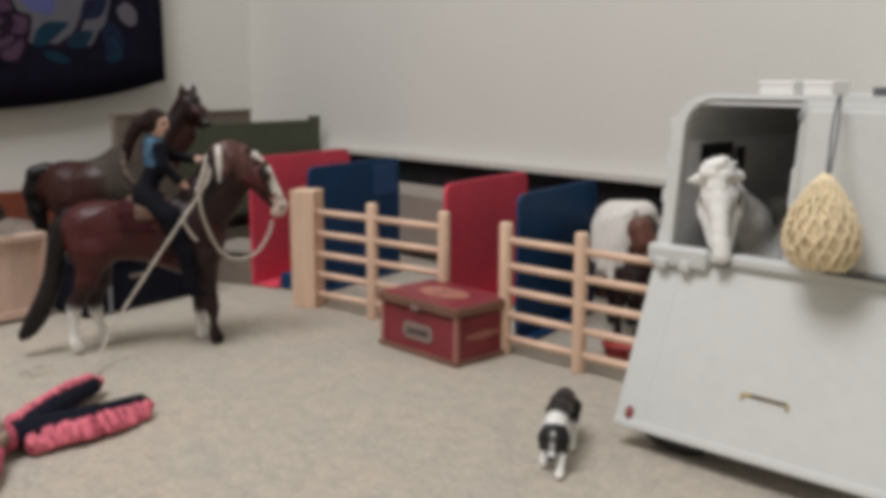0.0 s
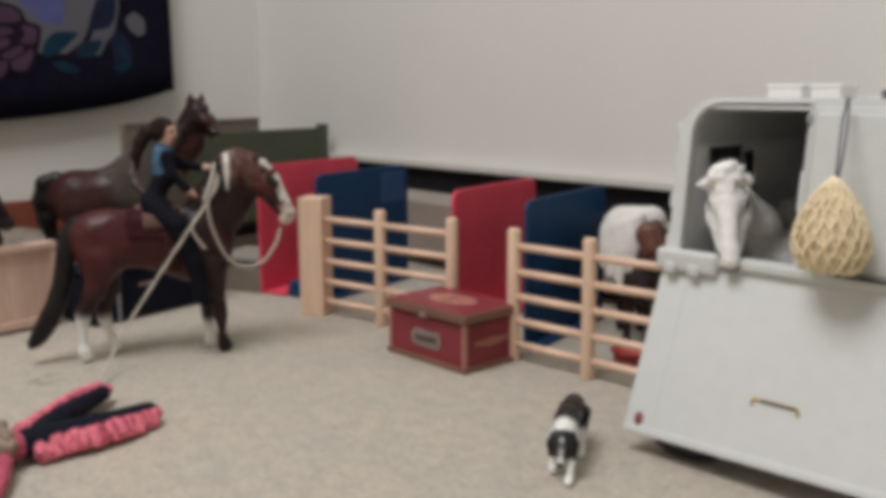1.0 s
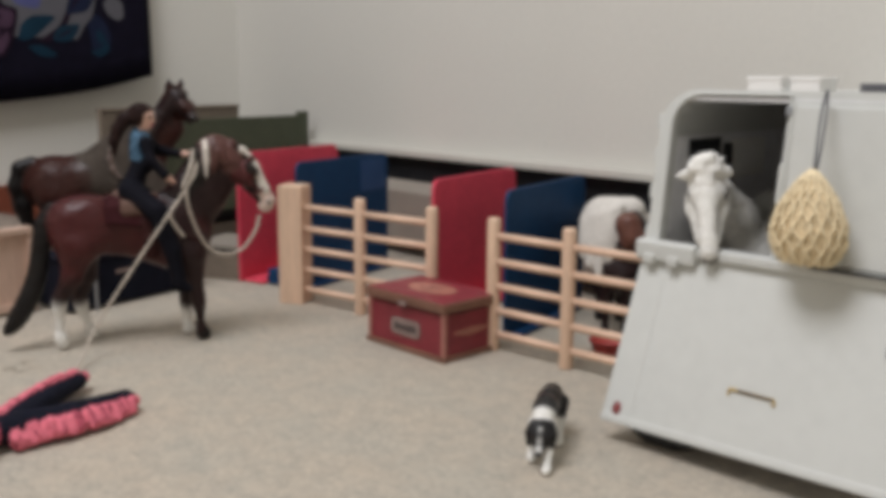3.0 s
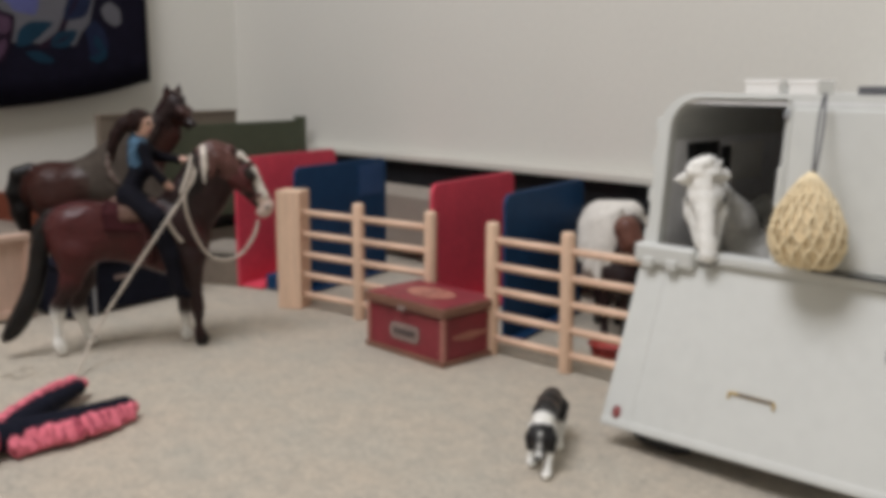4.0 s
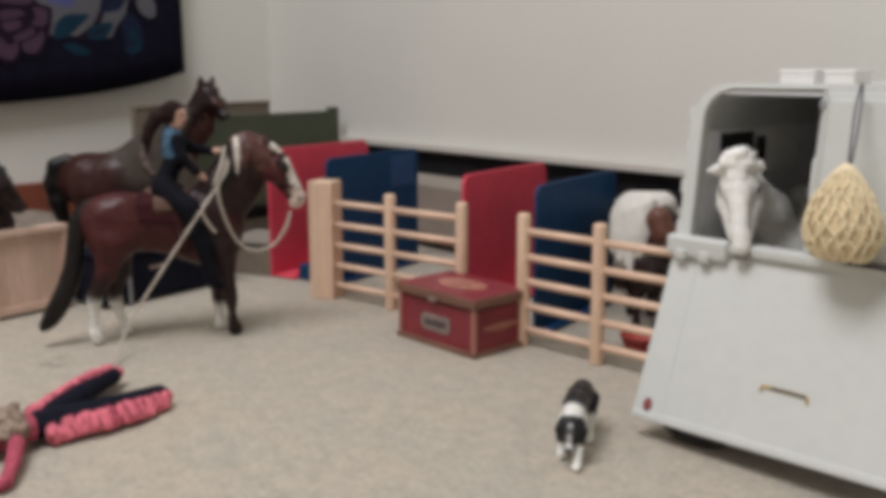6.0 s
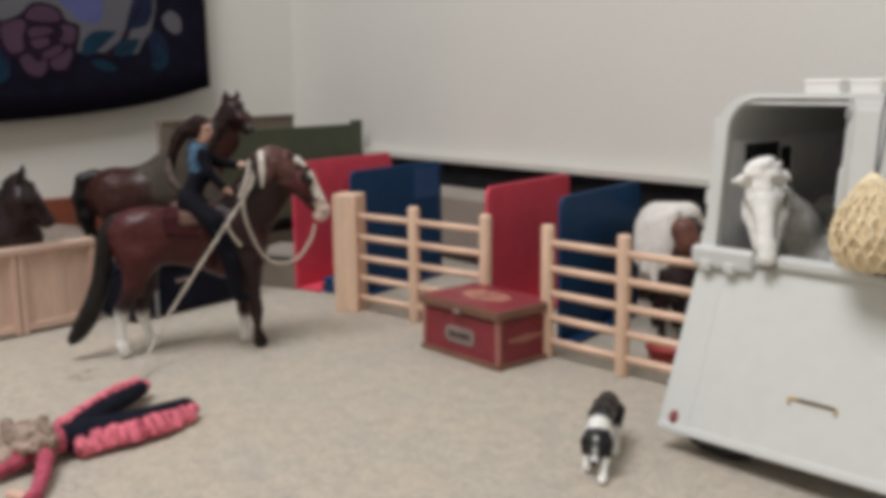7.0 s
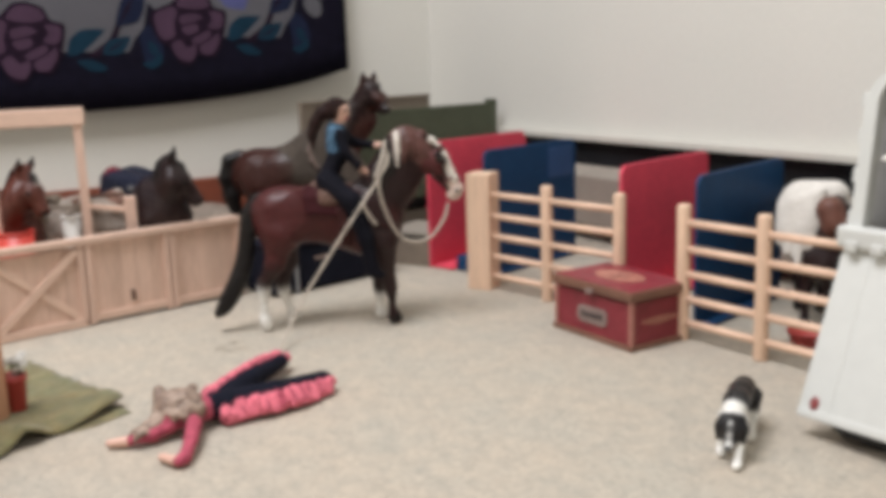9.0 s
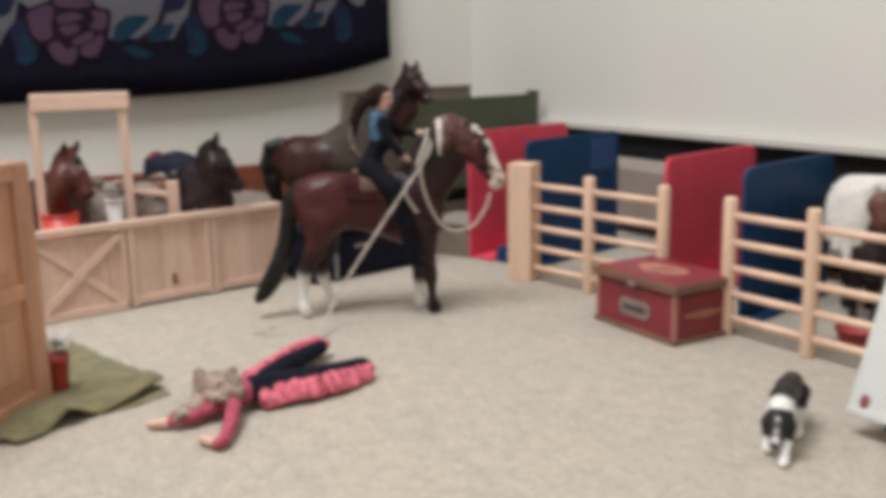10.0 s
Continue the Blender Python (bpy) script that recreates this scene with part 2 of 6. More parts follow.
def part(name, bm, material, parent=None, label="", smooth=False, m=None):
    me = bpy.data.meshes.new(name)
    bmesh.ops.recalc_face_normals(bm, faces=bm.faces[:])
    bm.to_mesh(me)
    bm.free()
    for one in material if isinstance(material, (list, tuple)) else [material]:
        me.materials.append(one)
    if smooth:
        me.polygons.foreach_set("use_smooth", [True] * len(me.polygons))
    ob = new(name, me)
    if parent:
        ob.parent = parent
    if m is not None:
        ob.matrix_basis = m
    if label:
        ob["label"] = label
    return ob


def thing(name, m, label, category, group="", kind=""):
    ob = new(name)
    ob.empty_display_size = 0.02
    ob.matrix_world = m
    return tagged(ob, label, category, group, kind)


def box(sx, sy, sz, at=(0, 0, 0), bevel=0.0015, bm=None, turn=None, seg=2):
    """A bevelled box whose base centre is at the place given."""
    bm = bm or bmesh.new()
    b2 = bmesh.new()
    bmesh.ops.create_cube(b2, size=1)
    bmesh.ops.scale(b2, vec=(sx, sy, sz), verts=b2.verts)
    if bevel:
        bmesh.ops.bevel(b2, geom=b2.edges[:], offset=min(bevel, 0.45 * min(sx, sy, sz)), segments=seg, affect="EDGES", profile=0.6)
    bmesh.ops.translate(b2, vec=(0, 0, sz / 2), verts=b2.verts)
    mm = Matrix.Translation(at) @ (turn or Matrix())
    bmesh.ops.transform(b2, matrix=mm, verts=b2.verts)
    return merge(bm, b2)


def merge(bm, other):
    me = bpy.data.meshes.new("tmp")
    other.to_mesh(me)
    other.free()
    bm.from_mesh(me)
    bpy.data.meshes.remove(me)
    return bm


def tube(points, radius, sides=10, bm=None, closed_ends=True, flat=1.0, slot=0):
    """A tube along points; radius is a number or a list."""
    bm = bm or bmesh.new()
    pts = [Vector(p) for p in points]
    rad = radius if isinstance(radius, (list, tuple)) else [radius] * len(pts)
    rings, ref = [], None
    for i, p in enumerate(pts):
        d = (pts[min(i + 1, len(pts) - 1)] - pts[max(i - 1, 0)]).normalized()
        if ref is None:
            ref = d.orthogonal().normalized()
        ref = (ref - d * ref.dot(d)).normalized()
        side = d.cross(ref)
        ring = []
        for k in range(sides):
            a = 2 * math.pi * k / sides
            ring.append(bm.verts.new(p + rad[i] * (math.cos(a) * ref + flat * math.sin(a) * side)))
        rings.append(ring)
    for r0, r1 in zip(rings, rings[1:]):
        for k in range(sides):
            fc = bm.faces.new((r0[k], r0[(k + 1) % sides], r1[(k + 1) % sides], r1[k]))
            fc.material_index = slot
    if closed_ends:
        bm.faces.new(rings[0][::-1]).material_index = slot
        bm.faces.new(rings[-1]).material_index = slot
    return bm


def lathe(profile, sides=24, bm=None, at=(0, 0, 0)):
    """A turned body about z from (radius, height) pairs."""
    bm = bm or bmesh.new()
    rings = [[bm.verts.new((at[0] + r * math.cos(2 * math.pi * k / sides), at[1] + r * math.sin(2 * math.pi * k / sides), at[2] + z)) for k in range(sides)] for r, z in profile]
    for a, b in zip(rings, rings[1:]):
        for k in range(sides):
            bm.faces.new((a[k], a[(k + 1) % sides], b[(k + 1) % sides], b[k]))
    bm.faces.new(rings[0][::-1])
    bm.faces.new(rings[-1])
    return bm


def prism(outline, y0, y1, bm=None, bevel=0.0):
    """An outline in x and z, pushed along y."""
    b2 = bmesh.new()
    vs = [b2.verts.new((x, y0, z)) for x, z in outline]
    fc = b2.faces.new(vs)
    res = bmesh.ops.extrude_face_region(b2, geom=[fc])
    bmesh.ops.translate(b2, vec=(0, y1 - y0, 0), verts=[v for v in res["geom"] if isinstance(v, bmesh.types.BMVert)])
    if bevel:
        bmesh.ops.bevel(b2, geom=b2.edges[:], offset=bevel, segments=2, affect="EDGES", profile=0.6)
    return merge(bm or bmesh.new(), b2)


def spline(points, n=8):
    """Points on a smooth curve through the given ones."""
    p = [Vector(q) for q in points]
    p = [p[0] * 2 - p[1]] + p + [p[-1] * 2 - p[-2]]
    out = []
    for i in range(1, len(p) - 2):
        for k in range(n):
            t = k / n
            a, b, c, d = p[i - 1 : i + 3]
            out.append(0.5 * (2 * b + (c - a) * t + (2 * a - 5 * b + 4 * c - d) * t * t + (3 * b - a - 3 * c + d) * t ** 3))
    return out + [p[-2]]


class Clay:
    """Blends tapered limbs into one smooth skin; each limb keeps its material."""

    def __init__(self):
        self.limbs, self.mats = [], []

    def limb(self, a, b, ra, rb, material, flat=1.0, across=(0, 1, 0), flesh=False):
        if material not in self.mats:
            self.mats.append(material)
        self.limbs.append((np.array(a, float), np.array(b, float), ra, rb, self.mats.index(material), flat, np.array(across, float), flesh))
        return self

    def ball(self, a, r, material, flat=1.0, across=(0, 1, 0), flesh=False):
        return self.limb(a, (a[0] + 1e-5, a[1], a[2]), r, r, material, flat, across, flesh)

    def chain(self, pts, radii, material, flat=1.0, flesh=False):
        for i in range(len(pts) - 1):
            self.limb(pts[i], pts[i + 1], radii[i], radii[i + 1], material, flat, flesh=flesh)
        return self

    def skin(self, h=0.003, k=0.0035):
        lo = np.min([np.minimum(a, b) - max(ra, rb) for a, b, ra, rb, *_ in self.limbs], axis=0) - 4 * h
        hi = np.max([np.maximum(a, b) + max(ra, rb) for a, b, ra, rb, *_ in self.limbs], axis=0) + 4 * h
        n = np.ceil((hi - lo) / h).astype(int) + 1
        groups = {False: (np.zeros(n, np.float32), k), True: (np.zeros(n, np.float32), 0.0055), "hair": (np.zeros(n, np.float32), 0.0006)}
        near = np.full(n, 9.0, np.float32)
        who = np.zeros(n, np.int8)
        for a, b, ra, rb, mi, flat, ax, flesh in self.limbs:
            total, kk = groups[flesh]
            r = max(ra, rb) * max(1, flat) + 5 * kk
            i0 = np.maximum(np.floor((np.minimum(a, b) - r - lo) / h).astype(int), 0)
            i1 = np.minimum(np.ceil((np.maximum(a, b) + r - lo) / h).astype(int) + 1, n)
            sl = tuple(slice(p, q) for p, q in zip(i0, i1))
            gx, gy, gz = np.meshgrid(*[lo[c] + h * np.arange(i0[c], i1[c]) for c in range(3)], indexing="ij")
            ab = (b - a) + (1 / flat - 1) * ((b - a) @ ax) * ax
            px, py, pz = gx - a[0], gy - a[1], gz - a[2]
            sq = (1 / flat - 1) * (px * ax[0] + py * ax[1] + pz * ax[2])
            px, py, pz = px + sq * ax[0], py + sq * ax[1], pz + sq * ax[2]
            t = np.clip((px * ab[0] + py * ab[1] + pz * ab[2]) / max(ab @ ab, 1e-12), 0, 1)
            d = np.sqrt((px - t * ab[0]) ** 2 + (py - t * ab[1]) ** 2 + (pz - t * ab[2]) ** 2) - (ra + (rb - ra) * t)
            total[sl] += np.exp(np.clip(-d / kk, -30, 30)).astype(np.float32)
            closer = d < near[sl]
            near[sl][closer] = d[closer]
            who[sl][closer] = mi
        fs = [-kk * np.log(tt + 1e-12) for tt, kk in groups.values()]
        f = -k * np.log(np.exp(np.clip(-fs[0] / k, -30, 30)) + np.exp(np.clip(-fs[1] / k, -30, 30)) + 1e-20)
        f = np.minimum(f, fs[2])
        inside = f < 0
        c = [inside[i : n[0] - 1 + i, j : n[1] - 1 + j, l : n[2] - 1 + l] for i in (0, 1) for j in (0, 1) for l in (0, 1)]
        some = np.any(c, axis=0) & ~np.all(c, axis=0)
        cell = np.argwhere(some)
        index = np.full(some.shape, -1, np.int64)
        index[some] = np.arange(len(cell))
        acc, cnt = np.zeros((len(cell), 3)), np.zeros(len(cell))
        corners = [np.array((i, j, l)) for i in (0, 1) for j in (0, 1) for l in (0, 1)]
        for p in corners:
            for axis in range(3):
                if p[axis]:
                    continue
                q = p.copy()
                q[axis] = 1
                u, v = f[tuple((cell + p).T)], f[tuple((cell + q).T)]
                cross = (u < 0) != (v < 0)
                w = np.where(cross, u / np.where(cross, u - v, 1), 0)
                at = p + w[:, None] * (q - p)
                acc[cross] += at[cross]
                cnt += cross
        verts = lo + h * (cell + acc / np.maximum(cnt, 1)[:, None])
        quads, mi = [], []
        for axis in range(3):
            b1, b2 = (axis + 1) % 3, (axis + 2) % 3
            step = np.zeros(3, int)
            step[axis] = 1
            s0 = [slice(None)] * 3
            s1 = [slice(None)] * 3
            s0[axis], s1[axis] = slice(0, -1), slice(1, None)
            flip = inside[tuple(s0)] != inside[tuple(s1)]
            e = np.argwhere(flip)
            d1, d2 = np.zeros(3, int), np.zeros(3, int)
            d1[b1], d2[b2] = 1, 1
            e = e[(e[:, b1] > 0) & (e[:, b2] > 0) & (e[:, b1] < n[b1] - 1) & (e[:, b2] < n[b2] - 1)]
            quad = np.stack([index[tuple((e - o).T)] for o in (d1 + d2, d2, 0 * d1, d1)], axis=1)
            back = ~inside[tuple(e.T)]
            quad[back] = quad[back][:, ::-1]
            quads.append(quad)
            mi.append(who[tuple(e.T)])
        quads, mi = np.concatenate(quads), np.concatenate(mi)
        return verts, quads, mi

    def build(self, name, m, label="", category="", group="", h=0.003, k=0.0035, parent=None, painted=False):
        verts, quads, mi = self.skin(h, k)
        me = bpy.data.meshes.new(name)
        me.from_pydata(verts.tolist(), [], quads.tolist())
        for one in self.mats:
            me.materials.append(one)
        me.polygons.foreach_set("material_index", mi.astype(np.int32))
        me.polygons.foreach_set("use_smooth", [True] * len(me.polygons))
        me.update()
        if painted:
            # soft airbrushed borders between the coat colours
            wsum, csum = np.zeros(len(verts)), np.zeros((len(verts), 3))
            wob = np.array([noise.noise(Vector(v) * 120) for v in verts])
            for a, b, ra, rb, mi, flat, ax, flesh in self.limbs:
                ab = (b - a) + (1 / flat - 1) * ((b - a) @ ax) * ax
                p = verts - a
                p = p + (1 / flat - 1) * (p @ ax)[:, None] * ax
                t = np.clip(p @ ab / max(ab @ ab, 1e-12), 0, 1)
                d = np.linalg.norm(p - t[:, None] * ab, axis=1) - (ra + (rb - ra) * t)
                w = np.exp(-np.clip(d + (0.0012 if flesh is True else 0.0004) * wob, -0.03, 0.05) / (0.0016 if flesh is True else 0.00045))
                wsum += w
                csum += w[:, None] * np.array(COAT_COLOUR[self.mats[mi].name])
            col = np.ones((len(verts), 4), np.float32)
            col[:, :3] = csum / wsum[:, None]
            at = me.color_attributes.new("coat", "FLOAT_COLOR", "POINT")
            at.data.foreach_set("color", col.ravel())
            for i, one in enumerate(self.mats):
                me.materials[i] = one if one in (EYE, BLANKET, PLAID, PLAID_RED) else MODEL_PAINT
        ob = new(name, me)
        if parent:
            ob.parent = parent
        ob.matrix_basis = m
        return tagged(ob, label, category, group)


# ---- the room ----
ROOM = pose(-0.404, 2.025, 0, 0, 0, -48.5)


def slab(name, sx, sy, sz, at, material, label, bevel=0.0):
    ob = part(name, box(sx, sy, sz, at, bevel), material, m=ROOM)
    return tagged(ob, label, name.split("_")[0], kind="structure")


slab("floor", 3.8, 3.8, 0.05, (1.7, -1.5, -0.05), CARPET, "beige flecked loop pile carpet over the whole floor")
slab("wall_east", 3.8, 0.1, 2.4, (1.7, 0.05, 0), WALL, "plain off-white painted wall above the heater")
slab("wall_north", 0.1, 3.5, 2.4, (-0.05, -1.75, 0), WALL, "plain off-white painted wall behind the tapestry")
slab("wall_south", 0.1, 3.5, 2.4, (3.55, -1.75, 0), WALL, "plain off-white painted wall")
slab("wall_west", 3.8, 0.1, 2.4, (1.7, -3.35, 0), WALL, "plain off-white painted wall")
slab("ceiling", 3.8, 3.7, 0.1, (1.7, -1.6, 2.4), CEILING, "white painted ceiling")
slab("baseboard", 0.014, 3.0, 0.096, (0.007, -1.56, 0), BASE, "red-brown stained wooden baseboard", 0.002)


def heater():
    h = thing("baseboard_heater", ROOM @ pose(0.02, 0, 0), "long grey-beige baseboard heater with dark slots along the wall", "heater")
    L = 3.3
    part("back_plate", box(L, 0.006, 0.158, (L / 2, -0.004, 0.004), 0), SLOT, h)
    part("top_lip", prism([(0, 0.1625), (L, 0.1625), (L, 0.1725), (0, 0.1725)], -0.022, -0.001, bevel=0.001), LIP, h, "cream enamelled top lip")
    bm = bmesh.new()
    prof = [(-0.052, 0.03), (-0.050, 0.03), (-0.050, 0.108), (-0.038, 0.124), (-0.040, 0.126), (-0.0535, 0.109)]
    rings = [[bm.verts.new((x, y, z)) for y, z in prof] for x in (0, L)]
    for k in range(len(prof)):
        bm.faces.new((rings[0][k], rings[0][(k + 1) % len(prof)], rings[1][(k + 1) % len(prof)], rings[1][k]))
    bm.faces.new(rings[0])
    bm.faces.new(rings[1][::-1])
    part("front_cover", bm, HEATER, h)
    for k in range(60):
        part("fin", box(0.0012, 0.03, 0.05, (0.03 + k * 0.054, -0.024, 0.05), 0), SLOT, h)


heater()


def tapestry():
    """A dark printed cloth with a curved lower hem on the north wall."""
    t = thing("wall_tapestry", ROOM @ pose(0.030, 0, 0), "dark wall tapestry printed with mauve roses and teal leaves", "tapestry")

    def hem(s):
        return 0.228 + 0.063 * math.exp(-(s - 0.212) / 0.20)

    def wave(s, z):
        return 0.004 + 0.0006 * math.sin(s * 21 + 1.3) * math.sin(z * 5)

    bm = bmesh.new()
    S = [0.212 + 1.33 * i / 90 for i in range(91)]
    rows_ = []
    for side in (0, 0.003):
        grid = [[bm.verts.new((wave(s, z) + side, -s + 0.004 * (1 - k / 14) * (i == 0), z)) for k, z in enumerate([hem(s) + (0.95 - hem(s)) * q / 14 for q in range(15)])] for i, s in enumerate(S)]
        rows_.append(grid)
        for a, b in zip(grid, grid[1:]):
            for k in range(14):
                bm.faces.new((a[k], b[k], b[k + 1], a[k + 1]))
    for a, b in zip(rows_[0], rows_[0][1:]):
        i = rows_[0].index(a)
        bm.faces.new((a[0], b[0], rows_[1][i + 1][0], rows_[1][i][0]))
    for k in range(14):
        bm.faces.new((rows_[0][0][k], rows_[0][0][k + 1], rows_[1][0][k + 1], rows_[1][0][k]))
    part("cloth", bm, CLOTH, t, smooth=True)

    def patch(name, outline, lift, material):
        b = bmesh.new()
        b.faces.new([b.verts.new((wave(s, z) + 0.0035 + lift, -s, z)) for s, z in outline])
        bmesh.ops.subdivide_edges(b, edges=b.edges[:], cuts=1)
        bmesh.ops.triangulate(b, faces=b.faces[:])
        part(name, b, material, t)

    def rounded(points):
        """A smooth closed outline through a few points."""
        p = [Vector((*q, 0)) for q in points]
        out = []
        for i in range(len(p)):
            a, b, c, d = (p[(i + k) % len(p)] for k in (-1, 0, 1, 2))
            for k in range(4):
                u = k / 4
                q = b + 0.35 * (c - a) * u + (3 * (c - b) - 0.7 * (c - a) - 0.35 * (d - b)) * u * u + (2 * (b - c) + 0.35 * (c - a) + 0.35 * (d - b)) * u ** 3
                out.append((q.x, q.y))
        return out

    def motif(c, drop):
        """One rose and the leaves on the side towards the corner; offsets run away from the corner."""

        def put(name, material, lift, *pts, smooth=True):
            q = [(c + s, z - drop) for s, z in pts]
            patch(name, rounded(q) if smooth else q, lift, material)

        put("ground_patch", T_SKY, 0.0004, (0.085, 0.43), (0.05, 0.40), (-0.067, 0.356), (-0.107, 0.356), (-0.131, 0.353), (-0.175, 0.354), (-0.189, 0.379), (-0.203, 0.393), (-0.215, 0.44), (-0.205, 0.62), (0.085, 0.62), smooth=False)
        put("ground_patch", T_SKY, 0.0005, (-0.226, 0.42), (-0.243, 0.434), (-0.262, 0.42), (-0.262, 0.396), (-0.248, 0.391), (-0.233, 0.401))
        put("leaf_patch", T_TEAL, 0.0008, (-0.072, 0.352), (-0.078, 0.377), (-0.099, 0.393), (-0.137, 0.393), (-0.123, 0.377), (-0.104, 0.360), (-0.086, 0.350))
        put("stem_patch", T_PLUM, 0.0009, (-0.106, 0.350), (-0.143, 0.377), (-0.161, 0.414), (-0.174, 0.455), (-0.185, 0.455), (-0.164, 0.395), (-0.155, 0.377), (-0.126, 0.349))
        put("leaf_patch", T_NAVY, 0.0010, (-0.157, 0.399), (-0.166, 0.435), (-0.180, 0.458), (-0.208, 0.458), (-0.208, 0.430), (-0.194, 0.405))
        put("vein_patch", T_PLUM, 0.0013, (-0.163, 0.402), (-0.176, 0.430), (-0.192, 0.452), (-0.180, 0.424))
        put("leaf_patch", T_TEAL, 0.0011, (-0.131, 0.352), (-0.143, 0.375), (-0.179, 0.381), (-0.172, 0.362), (-0.157, 0.350))
        put("vein_patch", T_PLUM, 0.0013, (-0.136, 0.354), (-0.152, 0.366), (-0.170, 0.374), (-0.154, 0.362))
        put("leaf_patch", T_NAVY, 0.0010, (-0.195, 0.384), (-0.212, 0.400), (-0.231, 0.378), (-0.236, 0.352), (-0.226, 0.328), (-0.203, 0.333), (-0.198, 0.360))
        put("leaf_patch", T_TEAL, 0.0012, (-0.210, 0.372), (-0.222, 0.366), (-0.226, 0.350), (-0.212, 0.350))
        put("leaf_patch", T_TEAL, 0.0012, (-0.086, 0.340), (-0.110, 0.342), (-0.135, 0.329), (-0.131, 0.322), (-0.106, 0.324))
        put("leaf_patch", T_TEAL, 0.0013, (-0.197, 0.333), (-0.214, 0.338), (-0.229, 0.352), (-0.232, 0.335), (-0.213, 0.323))
        # the rose: plum ground with petals told apart by dark gaps
        put("rose_shadow", T_PLUM, 0.0018, (0.066, 0.400), (0.028, 0.418), (0.008, 0.437), (-0.014, 0.440), (-0.040, 0.430), (-0.050, 0.410), (-0.072, 0.402), (-0.069, 0.374), (-0.060, 0.346), (-0.044, 0.320), (-0.016, 0.326), (0.0, 0.308), (0.020, 0.311), (0.036, 0.340), (0.052, 0.347), (0.063, 0.366))
        put("rose_petal", T_ROSE, 0.0022, (0.018, 0.412), (0.007, 0.430), (-0.013, 0.434), (-0.034, 0.427), (-0.040, 0.411), (-0.014, 0.406))
        put("rose_petal", T_ROSE, 0.0022, (0.059, 0.398), (0.028, 0.410), (0.019, 0.402), (0.026, 0.381), (0.026, 0.359), (0.046, 0.353), (0.057, 0.368))
        put("rose_petal", T_ROSE, 0.0022, (-0.040, 0.402), (-0.064, 0.398), (-0.063, 0.378), (-0.054, 0.370), (-0.036, 0.374), (-0.045, 0.388))
        put("rose_petal", T_ROSE, 0.0022, (-0.018, 0.340), (-0.040, 0.352), (-0.054, 0.364), (-0.055, 0.348), (-0.041, 0.327), (-0.022, 0.326))
        put("rose_petal", T_ROSE, 0.0022, (0.033, 0.344), (0.018, 0.352), (0.005, 0.338), (-0.010, 0.343), (-0.010, 0.327), (0.0, 0.314), (0.017, 0.317), (0.028, 0.327))
        put("rose_petal", T_ROSE, 0.0022, (0.014, 0.394), (-0.012, 0.399), (-0.027, 0.391), (-0.010, 0.384), (0.013, 0.380))
        put("rose_petal", T_ROSE, 0.0022, (0.013, 0.374), (-0.015, 0.380), (-0.017, 0.368), (0.004, 0.361))
        put("rose_petal", T_ROSE, 0.0022, (-0.004, 0.352), (-0.026, 0.364), (-0.038, 0.368), (-0.040, 0.358), (-0.022, 0.347), (-0.009, 0.345))

    for i, drop in enumerate((0.0, 0.021, 0.030, 0.034)):
        motif(0.524 + 0.284 * i, drop)
    # painted patch of violet light on the cloth, not part of the print
    patch("ground_patch", rounded([(0.43, 0.406), (0.47, 0.418), (0.50, 0.45), (0.52, 0.60), (0.40, 0.60), (0.41, 0.42)]), 0.0006, T_GLOW)


tapestry()

# ---- stall partitions ----


def partition(at, deg, length, height, material, label, foot_side, slump=0.0, foot=0.032):
    """An upright board with rounded corners and a foot plate along its base."""
    p = thing("stall_partition", pose(at[0], at[1], 0, 0, 0, deg), label, "stall partition", "stall partitions")
    r, out = 0.012, []
    for cx, cz, a0 in ((length - r, height - r, 0), (r, height - slump - r, 90)):
        for k in range(5):
            a = radians(a0 + 90 * k / 4)
            out.append((cx + r * math.cos(a), cz + r * math.sin(a)))
    out += [(0, 0.001), (length, 0.001)]
    part("board", prism(out, -0.0022, 0.0022, bevel=0.0008), material, p)
    w = foot * foot_side
    bm = box(length * 0.96, foot, 0.004, (length * 0.5, w / 2 + 0.003 * foot_side, 0.001), 0.001)
    part("foot_plate", bm, material, p)
    return p


RED_LABEL = "dark red painted board partition between model stalls"
BLUE_LABEL = "navy blue painted board partition between model stalls"
partition((-0.275, 1.346), 57, 0.225, 0.186, RED, RED_LABEL, -1, foot=0.038)
second = partition((-0.185, 1.296), 57, 0.212, 0.178, BLUE, BLUE_LABEL, -1, foot=0.012)
part("corner_patch", box(0.060, 0.0012, 0.046, (0.172, -0.0027, 0.124), 0.0004), BLUE_PATCH, second, "brighter blue rear corner patch")
part("foot_block", box(0.026, 0.056, 0.022, (0.016, 0.031, 0.001), 0.002), BLUE, second)
part("peg", tube([(0.010, 0.052, 0.0), (0.006, 0.060, 0.012)], 0.0045, 10), BLACK, second, "short black peg")
partition((0.002, 1.150), 57, 0.210, 0.171, RED, RED_LABEL, -1)
partition((0.084, 1.057), 57, 0.212, 0.170, BLUE, BLUE_LABEL, -1, foot=0.016)

# ---- rail fence ----


